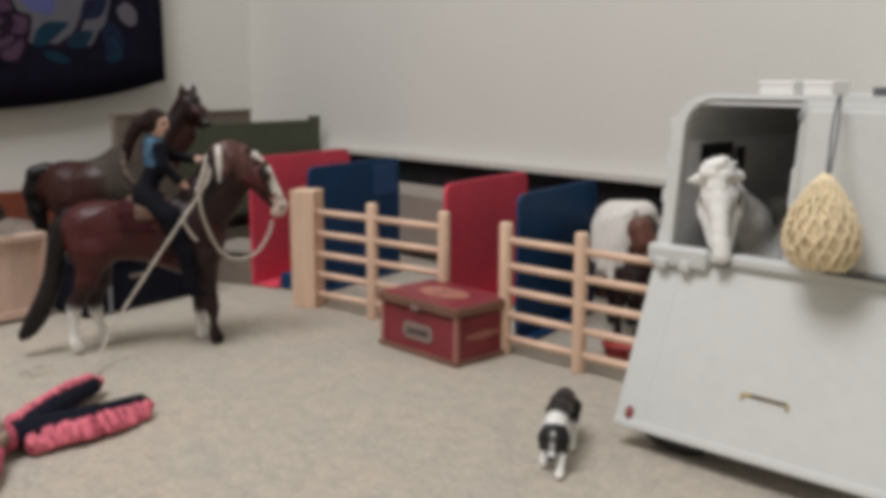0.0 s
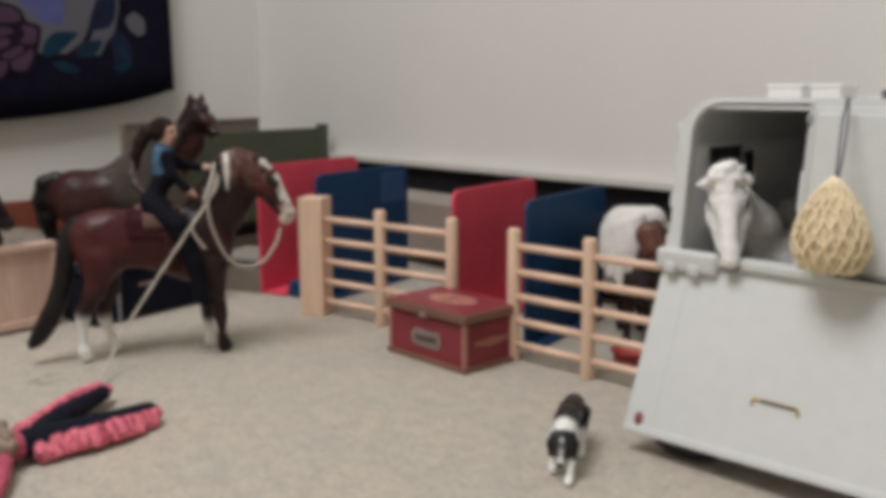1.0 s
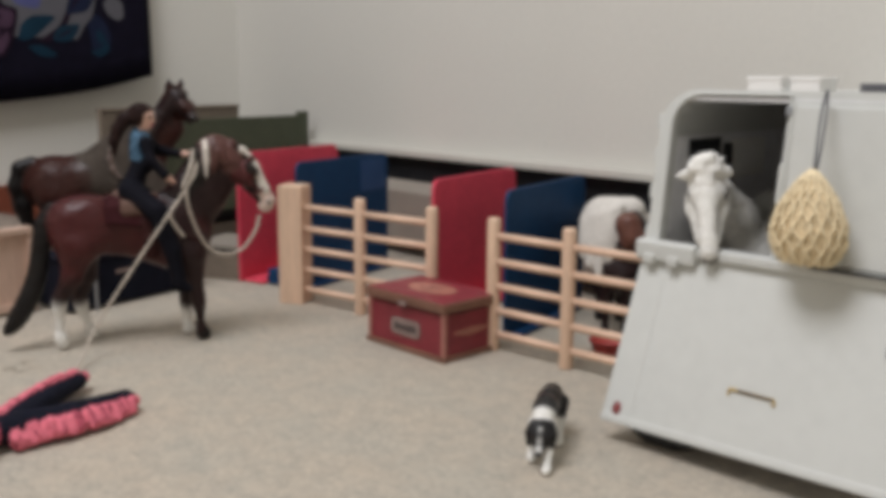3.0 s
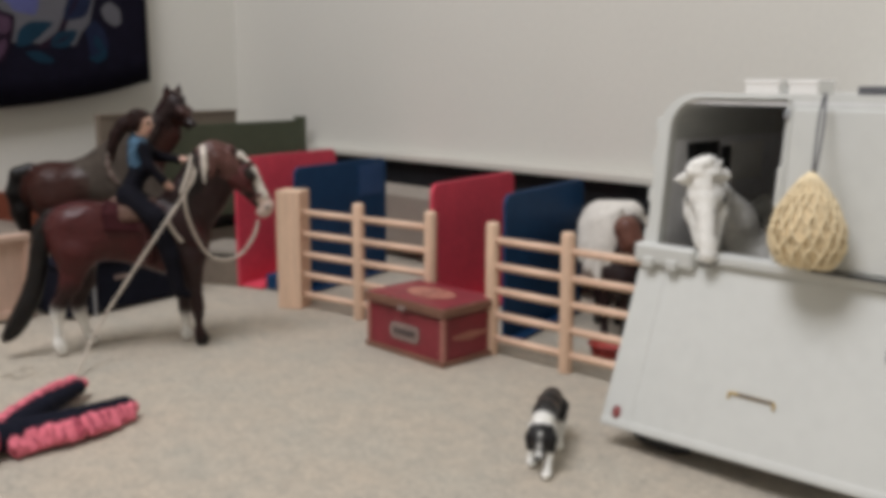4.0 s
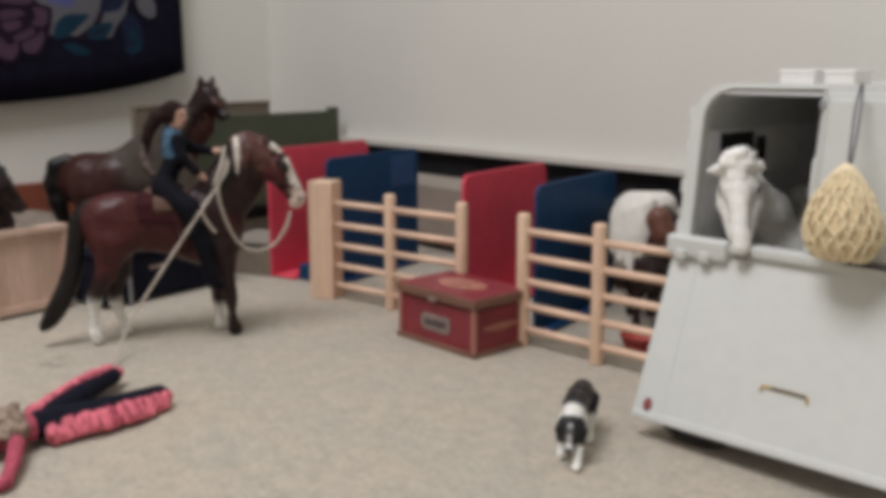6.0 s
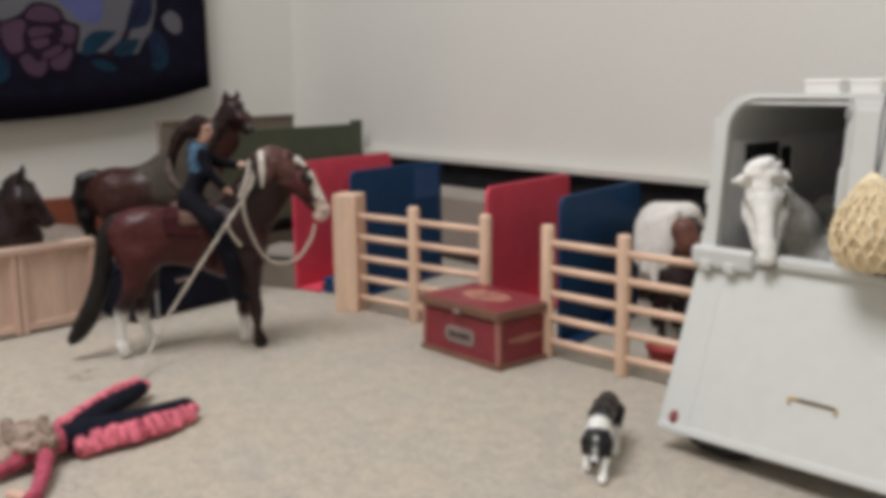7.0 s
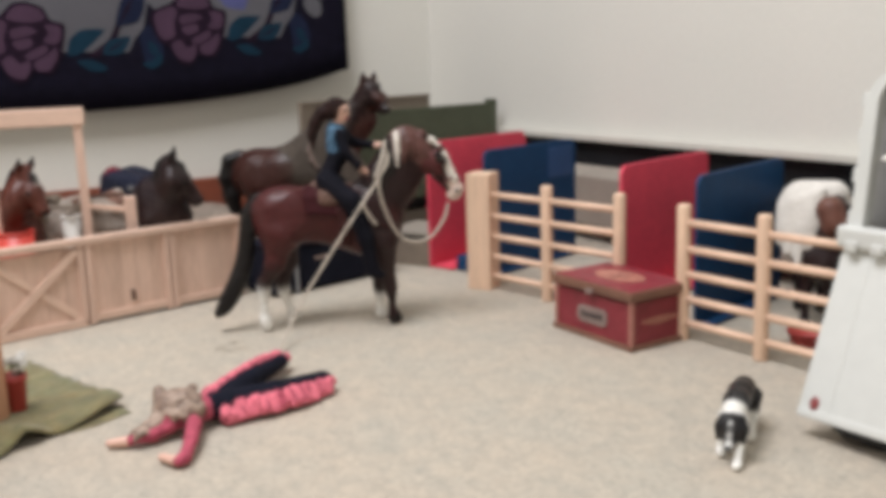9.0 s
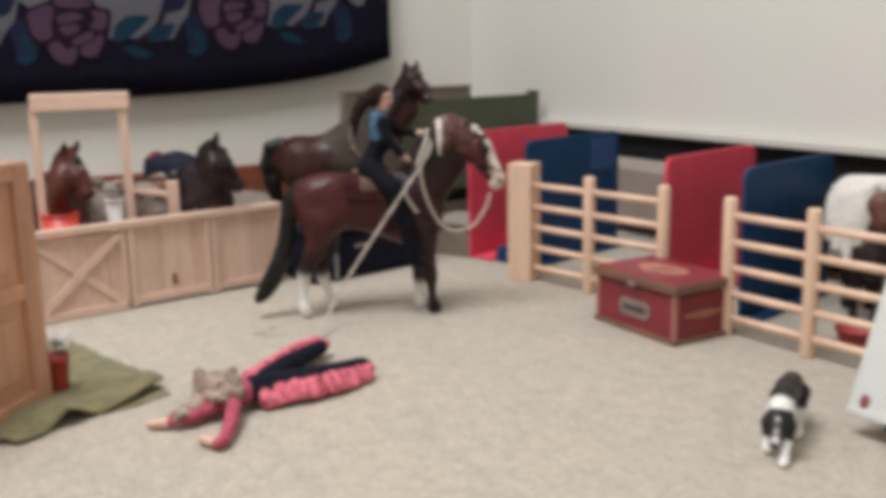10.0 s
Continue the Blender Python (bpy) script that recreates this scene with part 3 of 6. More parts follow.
def fence(name, posts, height, heights, label, big=None):
    """Turned posts joined by round rails; big is a square end post."""
    f = thing(name, pose(posts[0][0], posts[0][1], 0), label, "fence", "pine fences")
    o = Vector((*posts[0], 0))
    r = 0.0072
    ends = [Vector((*q, 0)) - o for q in posts]
    for q in ends:
        prof = [(r * 0.96, 0.0), (r, 0.002), (r, height - 0.003), (r * 0.92, height - 0.001), (r * 0.75, height)]
        part("post", lathe(prof, 20, at=q), PINE, f, smooth=True)
    start = ends[0]
    if big:
        b = Vector((*big, 0)) - o
        ang = math.atan2(ends[0].y - b.y, ends[0].x - b.x)
        post = part("square_post", box(0.033, 0.033, 0.155, (0, 0, 0), 0.0015), PINE, f, "square pine end post", m=Matrix.Translation(b) @ Matrix.Rotation(ang + 0.35, 4, "Z"))
        start = b
        ends = [b] + ends
    for z in heights:
        for a, b in zip(ends, ends[1:]):
            u = (b - a).normalized()
            p0, p1 = a + u * (0.010 if a is start and big else 0.004), b - u * 0.004
            ln = (p1 - p0).length
            bm = bmesh.new()
            bmesh.ops.create_cone(bm, cap_ends=True, segments=14, radius1=0.0040, radius2=0.0040, depth=ln)
            bmesh.ops.rotate(bm, cent=(0, 0, 0), matrix=Matrix.Rotation(math.pi / 2, 3, "Y"), verts=bm.verts)
            part("rail", bm, PINE_H, f, smooth=True, m=Matrix.Translation((p0 + p1) / 2 + Vector((0, 0, z))) @ Matrix.Rotation(math.atan2(u.y, u.x), 4, "Z"))
    return f


RAILS = (0.019, 0.045, 0.072, 0.099, 0.127)
fence("fence", [(-0.088, 1.163), (0.001, 1.093)], 0.146, RAILS, "unpainted pine rail fence with a thick square end post", (-0.178, 1.231))
fence("fence", [(0.068, 1.010), (0.140, 0.943), (0.213, 0.876)], 0.146, RAILS, "unpainted pine rail fence before the covered model horse")

# ---- tack chest ----


def rounded_plate(w, h, r, thick):
    """A flat plate with round corners, in x and y."""
    bm = bmesh.new()
    ring = []
    for cx, cy, a0 in ((w / 2 - r, h / 2 - r, 0), (r - w / 2, h / 2 - r, 90), (r - w / 2, r - h / 2, 180), (w / 2 - r, r - h / 2, 270)):
        for k in range(7):
            a = radians(a0 + 15 * k)
            ring.append(bm.verts.new((cx + r * math.cos(a), cy + r * math.sin(a), 0)))
    res = bmesh.ops.extrude_face_region(bm, geom=[bm.faces.new(ring)])
    bmesh.ops.translate(bm, vec=(0, 0, thick), verts=[v for v in res["geom"] if isinstance(v, bmesh.types.BMVert)])
    return bm


def chest():
    c = thing("tack_chest", pose(0.0142, 0.954, 0, 0, 0, 133.0), "dark red lidded tack chest with brown trim and a label plate", "tack chest")
    L, D, Hh = 0.126, 0.084, 0.062
    # x runs along the long face, y (negative) back from it; the near corner is the origin
    part("body", box(L - 0.006, D - 0.006, Hh - 0.016, (L / 2, -D / 2, 0.004), 0.0012), CHEST, c)
    part("plinth", box(L + 0.002, D + 0.002, 0.006, (L / 2, -D / 2, 0), 0.0012), CHEST_TRIM, c, "brown plinth")
    for x, y in ((0.0035, -0.0035), (L - 0.0035, -0.0035), (0.0035, -D + 0.0035), (L - 0.0035, -D + 0.0035)):
        part("corner_post", box(0.0052, 0.0052, Hh - 0.014, (x, y, 0.005), 0.0008), CHEST_ROSE, c)
    lid = part("lid", box(L + 0.002, D + 0.002, 0.0105, (L / 2, -D / 2, Hh - 0.0095), 0.002), CHEST_TRIM, c, "brown-edged lid")
    part("lid_panel", box(L - 0.002, D - 0.002, 0.002, (L / 2, -D / 2, Hh), 0.0006), CHEST, lid)
    bm = bmesh.new()
    bmesh.ops.create_circle(bm, cap_ends=True, segments=28, radius=1)
    bmesh.ops.scale(bm, vec=(0.034, 0.020, 1), verts=bm.verts)
    part("lid_medallion", bm, CHEST_FADED, lid, "worn orange oval print", m=pose(L / 2, -D / 2, Hh + 0.0024))
    bm = bmesh.new()
    for k in range(5):
        a = math.pi / 2 + k * 2 * math.pi / 5
        box(0.016, 0.0050, 0.0008, (0, 0, 0), 0.0003, bm, turn=Matrix.Translation((0.008 * math.cos(a), 0.006 * math.sin(a), 0)) @ Matrix.Rotation(a, 4, "Z"))
    part("medallion_star", bm, CHEST_ROSE, lid, "worn rose star print", m=pose(L / 2, -D / 2, Hh + 0.0026))
    # rounded plate with unreadable writing on the long face
    plate = part("label_plate", rounded_plate(0.047, 0.0185, 0.0068, 0.0015), PLATE, c, "rounded grey-brown label plate", m=pose(L / 2, -0.0030, 0.0265, -90))
    for k, w in enumerate((0.0050, 0.0062, 0.0046, 0.0058, 0.0050)):
        part("writing_bar", box(w, 0.0008, 0.0074 - 0.0008 * (k % 2), (-0.0142 + 0.0071 * k, 0, 0), 0.0004), INK, plate, m=pose(0, 0.0034, 0.0019, 90))
    part("latch", box(0.012, 0.003, 0.005, (L / 2, 0.0020, Hh - 0.0105), 0.001), PLATE, c, "worn pale latch")
    # winged print on the short face
    bm = bmesh.new()
    for s in (-1, 1):
        for k in range(4):
            y = s * (0.004 + 0.006 * k)
            box(0.0010, 0.006, 0.0085 - 0.0016 * k, (0, y, 0.024 + 0.001 * k), 0.0003, bm, turn=Matrix.Rotation(0.18 * s, 4, "X"))
    part("end_print", bm, CHEST_FADED, c, "faded orange winged print", m=pose(0.0027, -D / 2, 0))


chest()

# ---- barn wall and pen ----
U_BARN = math.degrees(math.atan2(1.155 - 0.926, -0.511 + 0.691))


def barn_wall():
    w = thing("stable_front", pose(-0.697, 0.919, 0, 0, 0, U_BARN), "low pale pine stable front with a cross-braced door", "stable front")
    hgt, y = 0.105, 0.0
    spans = ((0.0, 0.112, True), (0.114, 0.220, False), (0.222, 0.322, False))
    for x0, x1, braced in spans:
        n = 5
        wd = (x1 - x0) / n
        for k in range(n):
            part("plank", box(wd - 0.0003, 0.006, hgt - 0.012, (x0 + wd * (k + 0.5), y + 0.004, 0.004 if braced else 0.007), 0.0004), BARN, w)
        part("post", box(0.007, 0.010, hgt - 0.006, (x0 + 0.0035, y + 0.001, 0.002), 0.0008), BARN, w)
        part("post", box(0.007, 0.010, hgt - 0.006, (x1 - 0.0035, y + 0.001, 0.002), 0.0008), BARN, w)
        if braced:
            mx, mz, lx, lz = (x0 + x1) / 2, hgt / 2, x1 - x0 - 0.016, hgt - 0.022
            ln, an = math.hypot(lx, lz), math.atan2(lz, lx)
            part("lower_rail", box(x1 - x0, 0.008, 0.010, ((x0 + x1) / 2, y, 0.001), 0.0008), BARN_H, w)
            part("brace", box(ln, 0.0045, 0.009, (0, 0, -0.0045), 0.0006), BARN_H, w, m=pose(mx, y - 0.0015, mz, 0, -math.degrees(an)))
            part("brace", box(ln, 0.0045, 0.009, (0, 0, -0.0045), 0.0006), BARN_H, w, m=pose(mx, y + 0.0005, mz, 0, math.degrees(an)))
        else:
            part("lower_rail", box(x1 - x0 - 0.002, 0.007, 0.009, ((x0 + x1) / 2, y + 0.001, 0.005), 0.0008), BARN_H, w)
    part("door_pull", box(0.005, 0.004, 0.013, (0.17, -0.0005, 0.022), 0.001), TAN, w, "dark wooden door pull")
    part("top_rail", box(0.322, 0.016, 0.008, (0.161, 0.002, hgt - 0.005), 0.001), BARN_H, w)


barn_wall()


def arch():
    a = thing("stall_gateway", pose(-0.7430, 1.0075, 0, 0, 0, 33.5), "tall pale pine stall gateway with a top beam", "gateway")
    wd, ht = 0.112, 0.239
    for x in (0.0055, wd - 0.0045):
        part("post", box(0.0105, 0.010, ht, (x, 0, 0), 0.001), BARN, a)
    part("beam", box(wd + 0.001, 0.016, 0.021, (wd / 2 + 0.0035, 0, ht - 0.001), 0.002), BARN_H, a)
    part("rail", box(0.050, 0.006, 0.007, (0.0, 0.0, -0.0035), 0.001), BARN_H, a, m=pose(wd + 0.019, 0.0, 0.1335, 0, 11))
    part("rail", box(0.046, 0.006, 0.005, (wd + 0.018, 0.010, 0.145), 0.001), TAN, a)
    part("rail", box(wd - 0.024, 0.005, 0.004, (wd / 2, 0.0, 0.136), 0.001), BROWN, a)
    part("short_post", box(0.014, 0.013, 0.145, (wd + 0.048, 0, 0), 0.001), BARN, a)


arch()


def shavings():
    """Bedding heaped against the north wall, thinner towards the stable front."""
    bm = bmesh.new()
    n, mm = 30, 60
    grid = []
    for i in range(n + 1):
        line = []
        for k in range(mm + 1):
            u, v = i / n, k / mm
            edge = min(1, 5 * (1 - u), 9 * min(v, 1 - v))
            z = 0.001 + edge * (0.048 - 0.030 * u + 0.008 * noise.noise((u * 7, v * 19, 0)) + 0.004 * noise.noise((u * 23, v * 60, 3)))
            line.append(bm.verts.new((0.016 + u * 0.53, -0.40 - v * 0.85, max(0.001, z))))
        grid.append(line)
    for a, b in zip(grid, grid[1:]):
        for k in range(mm):
            bm.faces.new((a[k], a[k + 1], b[k + 1], b[k]))
    ob = part("bedding", bm, SHAVINGS, smooth=True, m=ROOM)
    tagged(ob, "heaped pale wood shavings bedding behind the stable front", "bedding", kind="stuff")


shavings()


def near_stall():
    s = thing("box_stall", pose(-0.5335, 0.707, 0, 0, 0, -90.5), "orange-brown oak box stall wall with raised panels", "box stall")
    L, Hh = 0.42, 0.213
    for x in (0.010, 0.215, L - 0.010):
        part("stile", box(0.020, 0.016, Hh, (x, 0, 0), 0.0015), OAK, s)
    for z, hh in ((0.0, 0.016), (0.098, 0.014), (Hh - 0.014, 0.016)):
        part("rail", box(L - 0.002, 0.014, hh, (L / 2, 0, z), 0.0015), OAK, s)
    for x0, x1 in ((0.020, 0.205), (0.225, 0.400)):
        for z0, z1 in ((0.016, 0.098), (0.112, 0.199)):
            part("panel", box(x1 - x0, 0.005, z1 - z0, ((x0 + x1) / 2, 0, z0), 0.0005), OAK, s)
            part("raised_field", box(x1 - x0 - 0.024, 0.011, z1 - z0 - 0.024, ((x0 + x1) / 2, 0, z0 + 0.012), 0.004), OAK, s)


near_stall()


def screens():
    """The green board and the brown one behind it, in the room's corner."""
    g0, g1 = Vector((-0.435, 1.545, 0)), Vector((-0.236, 1.800, 0))
    u = g1 - g0
    g = thing("green_screen", Matrix.Translation(g0) @ Matrix.Rotation(math.atan2(u.y, u.x), 4, "Z"), "dark green board wall of a model stall in the corner", "stall wall")
    L = u.length
    part("board", box(L, 0.008, 0.158, (L / 2, 0, 0.063), 0.0015), GREEN, g)
    part("deck", box(L - 0.01, 0.100, 0.012, (L / 2, 0.055, 0.064), 0.0015), GREEN, g)
    # added black panel that stands in for the deep shade under the deck
    part("shade_panel", box(L - 0.02, 0.006, 0.060, (L / 2, 0.070, 0.001), 0.001), BLACK, g, "black panel added for the shade below the deck")
    part("end_post", box(0.020, 0.014, 0.2275, (L - 0.010, 0, 0), 0.002), GREEN, g)
    part("sill_board", box(L - 0.016, 0.008, 0.030, (L / 2, 0.052, 0.001), 0.001), HEATER, g, "grey-beige sill board")
    part("end_post", box(0.014, 0.014, 0.220, (0.007, 0.001, 0), 0.002), GREEN, g)
    b0, b1 = Vector((-0.560, 1.620, 0)), Vector((-0.385, 1.900, 0))
    u = b1 - b0
    b = thing("brown_screen", Matrix.Translation(b0) @ Matrix.Rotation(math.atan2(u.y, u.x), 4, "Z"), "dull brown board wall of a model stall in the corner", "stall wall")
    L = u.length
    part("board", box(L, 0.010, 0.232, (L / 2, 0, 0), 0.002), BROWN, b)
    part("cap_rail", box(L, 0.014, 0.006, (L / 2, 0, 0.230), 0.0015), BROWN, b)


screens()


def low_step():
    """A low stall step before the green board: x runs away from the red board, y towards the room."""
    p = thing("stall_step", pose(-0.274, 1.353, 0, 0, 0, 160.4), "low grey-brown stall step with a dark slot below its ledge", "step")
    part("front_board", box(0.078, 0.006, 0.037, (0.039, 0, 0), 0.001), BROWN, p)
    part("slot", box(0.074, 0.004, 0.012, (0.039, -0.012, 0.035), 0), BLACK, p, "dark recessed slot")
    part("side_board", box(0.005, 0.080, 0.046, (0.0735, -0.046, 0), 0.001), BROWN, p)
    part("ledge", box(0.080, 0.090, 0.006, (0.039, -0.041, 0.0462), 0.001), HEATER, p)


low_step()


def bench():
    b = thing("navy_tack_trunk", pose(-0.455, 1.132, 0, 0, 0, 54.3), "dark navy cloth-covered trunk standing on thin grey legs", "trunk")
    body = part("body", box(0.195, 0.07, 0.060, (0.1175, 0.036, 0.003), 0.004), NAVY, b)
    part("writing_bar", box(0.022, 0.001, 0.005, (0.098, 0.0004, 0.042), 0.0004), PLATE, body, "faded pale lettering")
    part("lid", box(0.199, 0.074, 0.008, (0.1175, 0.036, 0.063), 0.003), NAVY, b)
    for x, y in ((0.055, -0.001), (0.195, -0.001), (0.055, 0.072), (0.195, 0.072)):
        part("leg", tube([(x, y, 0), (x, y, 0.060)], 0.0022, 10), STEEL, b, "thin grey metal leg")


bench()

# ---- horse trailer ----
TRL = pose(0.1427, 0.7489, 0, 0, 0, -46.85)


def trailer():
    t = thing("horse_trailer", TRL, "white model horse trailer with an open upper rear door", "horse trailer")
    W, L, y0, zs, zr = 0.226, 0.40, 0.055, 0.158, 0.2855
    th = 0.003

    def arc_outline(x0, x1, z0, z1, r):
        out = [(x0, z0), (x1, z0)]
        for cx, a0 in ((x1 - r, 0), (x0 + r, 90)):
            for k in range(8):
                a = radians(a0 + 90 * k / 7)
                out.append((cx + r * math.cos(a), z1 - r + r * math.sin(a)))
        return out

    # shell: sides and roof as one bent sheet of even thickness
    outer, inner = arc_outline(0.002, W + 0.002, 0.03, zr, 0.030), arc_outline(0.008, W - 0.006, 0.03, zr - th, 0.024)
    bm = bmesh.new()
    rings = []
    for out, y in ((outer, y0 + 0.016), (outer, y0 + L), (inner, y0 + L), (inner, y0 + 0.016)):
        pts = out[1:] + out[:1]
        rings.append([bm.verts.new((x, y, z)) for x, z in pts])
    for a, b in zip(rings, rings[1:] + rings[:1]):
        for k in range(len(a) - 1):
            bm.faces.new((a[k], a[k + 1], b[k + 1], b[k]))
    part("body", bm, TRAILER, t, smooth=False)
    # rear frame: leans forward a little; the left upper door is open, the right one shut
    tilt = pose(0, y0 - 0.004, zs, -7.0)
    up = zr - zs
    bm = bmesh.new()
    fr = [(x, z - zs) for x, z in arc_outline(0.001, W + 0.002, zs, zr + 0.003, 0.032)]
    mid = 0.1125
    hole = [(0.0125, 0.004), (mid, 0.004), (mid, up - 0.0005)]
    for k in range(8):
        a = radians(90 + 90 * k / 7)
        hole.append((0.0125 + 0.026 + 0.026 * math.cos(a), up - 0.0005 - 0.026 + 0.026 * math.sin(a)))
    ov = [bm.verts.new((x, 0, z)) for x, z in fr]
    hv = [bm.verts.new((x, 0, z)) for x, z in hole]
    eds = [bm.edges.new((q[i], q[(i + 1) % len(q)])) for q in (ov, hv) for i in range(len(q))]
    res = bmesh.ops.triangle_fill(bm, edges=eds, use_beauty=True)
    fcs = [g for g in res["geom"] if isinstance(g, bmesh.types.BMFace)]
    ex = bmesh.ops.extrude_face_region(bm, geom=fcs)
    bmesh.ops.translate(bm, vec=(0, 0.010, 0), verts=[v for v in ex["geom"] if isinstance(v, bmesh.types.BMVert)])
    frame_part = part("rear_frame", bm, TRAILER, t, m=tilt)
    ring = [(x, -0.001, z) for x, z in hole] + [(hole[0][0], -0.001, hole[0][1])]
    part("opening_bead", tube(ring, 0.0014, 8), TRAILER, frame_part)
    door = part("upper_door", box(W - mid - 0.012, 0.004, up - 0.014, ((mid + W) / 2 - 0.001, -0.002, 0.006), 0.0015), TRAILER, t, "shut white upper door", m=tilt)
    part("door_edge", box(0.003, 0.003, up - 0.012, (mid + 0.0036, -0.003, 0.005), 0.001), TRAILER, door)
    part("door_bolt", box(0.004, 0.005, 0.030, (mid + 0.001, -0.003, 0.046), 0.001), TRAILER, frame_part)
    part("door_bolt", box(0.005, 0.005, 0.007, (mid + 0.001, -0.003, up - 0.016), 0.001), STEEL, frame_part)
    for z in (0.006, 0.040, 0.070, 0.098):
        part("hinge", box(0.006, 0.010, 0.012, (0.0005, 0.006, z), 0.0012), TRAILER, frame_part)
    # ramp: leans out at its foot
    lean = math.degrees(math.atan2(y0 - 0.004, zs - 0.0165))
    ln = math.hypot(y0 - 0.004, zs - 0.0165)
    ramp = part("ramp", prism([(-0.002, 0), (W + 0.006, 0.0055), (W + 0.006, ln), (0.000, ln)], -0.0035, 0.0035, bevel=0.002), TRAILER, t, "white rear ramp leaning out at its foot", m=pose(0, 0.003, 0.0165, -lean))
    part("side_fold", box(0.0025, 0.0006, ln - 0.006, (0.025, -0.0036, 0.003), 0.0005), TRAILER, ramp)
    part("foot_strip", prism([(-0.0022, -0.0003), (W + 0.0062, 0.0052), (W + 0.0062, 0.0132), (-0.0022, 0.0077)], -0.0041, 0.0041, bevel=0.002), TRAILER, ramp)
    part("top_strip", box(W + 0.008, 0.011, 0.010, (W / 2, -0.001, ln - 0.006), 0.002), TRAILER, ramp)
    part("side_latch", box(0.006, 0.004, 0.010, (0.212, -0.0045, 0.098), 0.0012), STEEL, ramp, "small grey ramp latch")
    sign = part("name_strip", box(0.036, 0.0010, 0.0026, (0.122, -0.0042, 0.050), 0.0003), BRASS, ramp, "gilt strip with tiny writing")
    part("writing_bar", box(0.028, 0.0010, 0.0018, (0.125, -0.0048, 0.0506), 0.0003), INK, sign)
    part("strip_tail", box(0.0022, 0.0010, 0.005, (0.104, -0.0043, 0.0465), 0.0004), BRASS, sign)
    part("strip_tail", box(0.0022, 0.0010, 0.005, (0.140, -0.0043, 0.0462), 0.0004), BRASS, sign)
    bm = bmesh.new()
    bmesh.ops.create_uvsphere(bm, u_segments=16, v_segments=8, radius=0.0048)
    bmesh.ops.scale(bm, vec=(0.9, 0.35, 1.2), verts=bm.verts)
    part("tail_lamp", bm, LAMP_RED, ramp, "round dark red tail lamp", smooth=True, m=pose(0.0115, -0.0035, 0.0125))
    part("hinge_bar", box(0.056, 0.013, 0.017, (0.025, y0 - 0.0085, zs - 0.010), 0.004, seg=3), TRAILER, t, "rounded white ramp hinge bar")
    for x in (0.012, 0.034):
        part("ramp_catch", box(0.010, 0.008, 0.008, (x, y0 - 0.0135, zs - 0.012), 0.0015), TRAILER, t)
    part("sill", box(W + 0.010, 0.018, 0.008, (W / 2, y0 - 0.002, zs - 0.003), 0.002), TRAILER, t)
    part("seam", box(W * 0.36, 0.002, 0.0022, (W * 0.82, y0 - 0.013, zs + 0.0035), 0.0004), BLACK, t, "thin dark seam")
    # inside: grey linings, floor, windows
    part("floor", box(W - 0.014, L - 0.012, 0.008, (W / 2, y0 + L / 2 + 0.002, 0.030), 0), TRAILER_IN, t)
    for x in (0.0100, W - 0.0085):
        part("side_lining", box(0.003, L - 0.016, zr - 0.075, (x, y0 + L / 2 + 0.003, 0.038), 0), TRAILER_IN, t)
    part("roof_lining", box(W - 0.05, L - 0.016, 0.003, (W / 2, y0 + L / 2 + 0.003, zr - 0.0068), 0), TRAILER_IN, t)
    front = part("front_wall", box(W - 0.004, 0.008, zr - 0.044, (W / 2, y0 + L - 0.006, 0.032), 0), TRAILER_IN, t)
    part("side_window", box(0.002, 0.050, 0.034, (0.0125, 0.116, 0.2115), 0.0008), GLASS, t, "small dark side window")
    part("side_panel", box(0.002, 0.056, 0.034, (0.0125, 0.191, 0.2085), 0.0008), PALE, t, "pale grey inner panel")
    part("side_post", box(0.004, 0.012, 0.20, (0.0130, 0.153, 0.040), 0.001), BLACK, t, "dark inner post")
    part("divider", box(0.004, 0.26, 0.12, (W / 2 + 0.012, y0 + 0.24, 0.040), 0.001), TRAILER_IN, t)
    # roof vents
    for x, w in ((0.0885, 0.028), (0.1210, 0.023)):
        v = part("roof_vent", box(w, 0.028, 0.013, (x, y0 + 0.026, zr - 0.003), 0.002), VENT, t, "small white roof vent")
        part("vent_cap", box(w + 0.001, 0.029, 0.003, (x, y0 + 0.026, zr + 0.0092), 0.001), VENT, v)
    part("roof_clip", box(0.036, 0.02, 0.010, (0.173, y0 + 0.036, zr - 0.002), 0.0015), STRAP, t, "grey roof clip")
    # wheels and drawbar
    for x in (0.034, W - 0.034):
        for y in (y0 + 0.13, y0 + 0.205):
            wh = part("wheel", lathe([(0.020, -0.011), (0.030, -0.010), (0.033, -0.006), (0.033, 0.006), (0.030, 0.010), (0.020, 0.011)], 28), RUBBER, t, smooth=True, m=pose(x, y, 0.033, 0, 90))
            part("rim", lathe([(0.019, -0.0112), (0.017, -0.008), (0.017, 0.008), (0.019, 0.0112)], 24), STEEL, wh)
    part("rear_roller", lathe([(0.006, -0.026), (0.0125, -0.024), (0.0155, -0.014), (0.0160, 0.0), (0.0155, 0.014), (0.0125, 0.024), (0.006, 0.026)], 24), RUBBER, t, "black rubber roller under the ramp", smooth=True, m=pose(0.044, 0.026, 0.0165, 0, 90))
    part("drawbar", tube([(W / 2, y0 + L - 0.01, 0.034), (W / 2, y0 + L + 0.09, 0.030)], 0.006, 12), STEEL, t)
    part("jockey_leg", tube([(W / 2, y0 + L + 0.08, 0.0), (W / 2, y0 + L + 0.08, 0.034)], 0.005, 12), STEEL, t)


trailer()


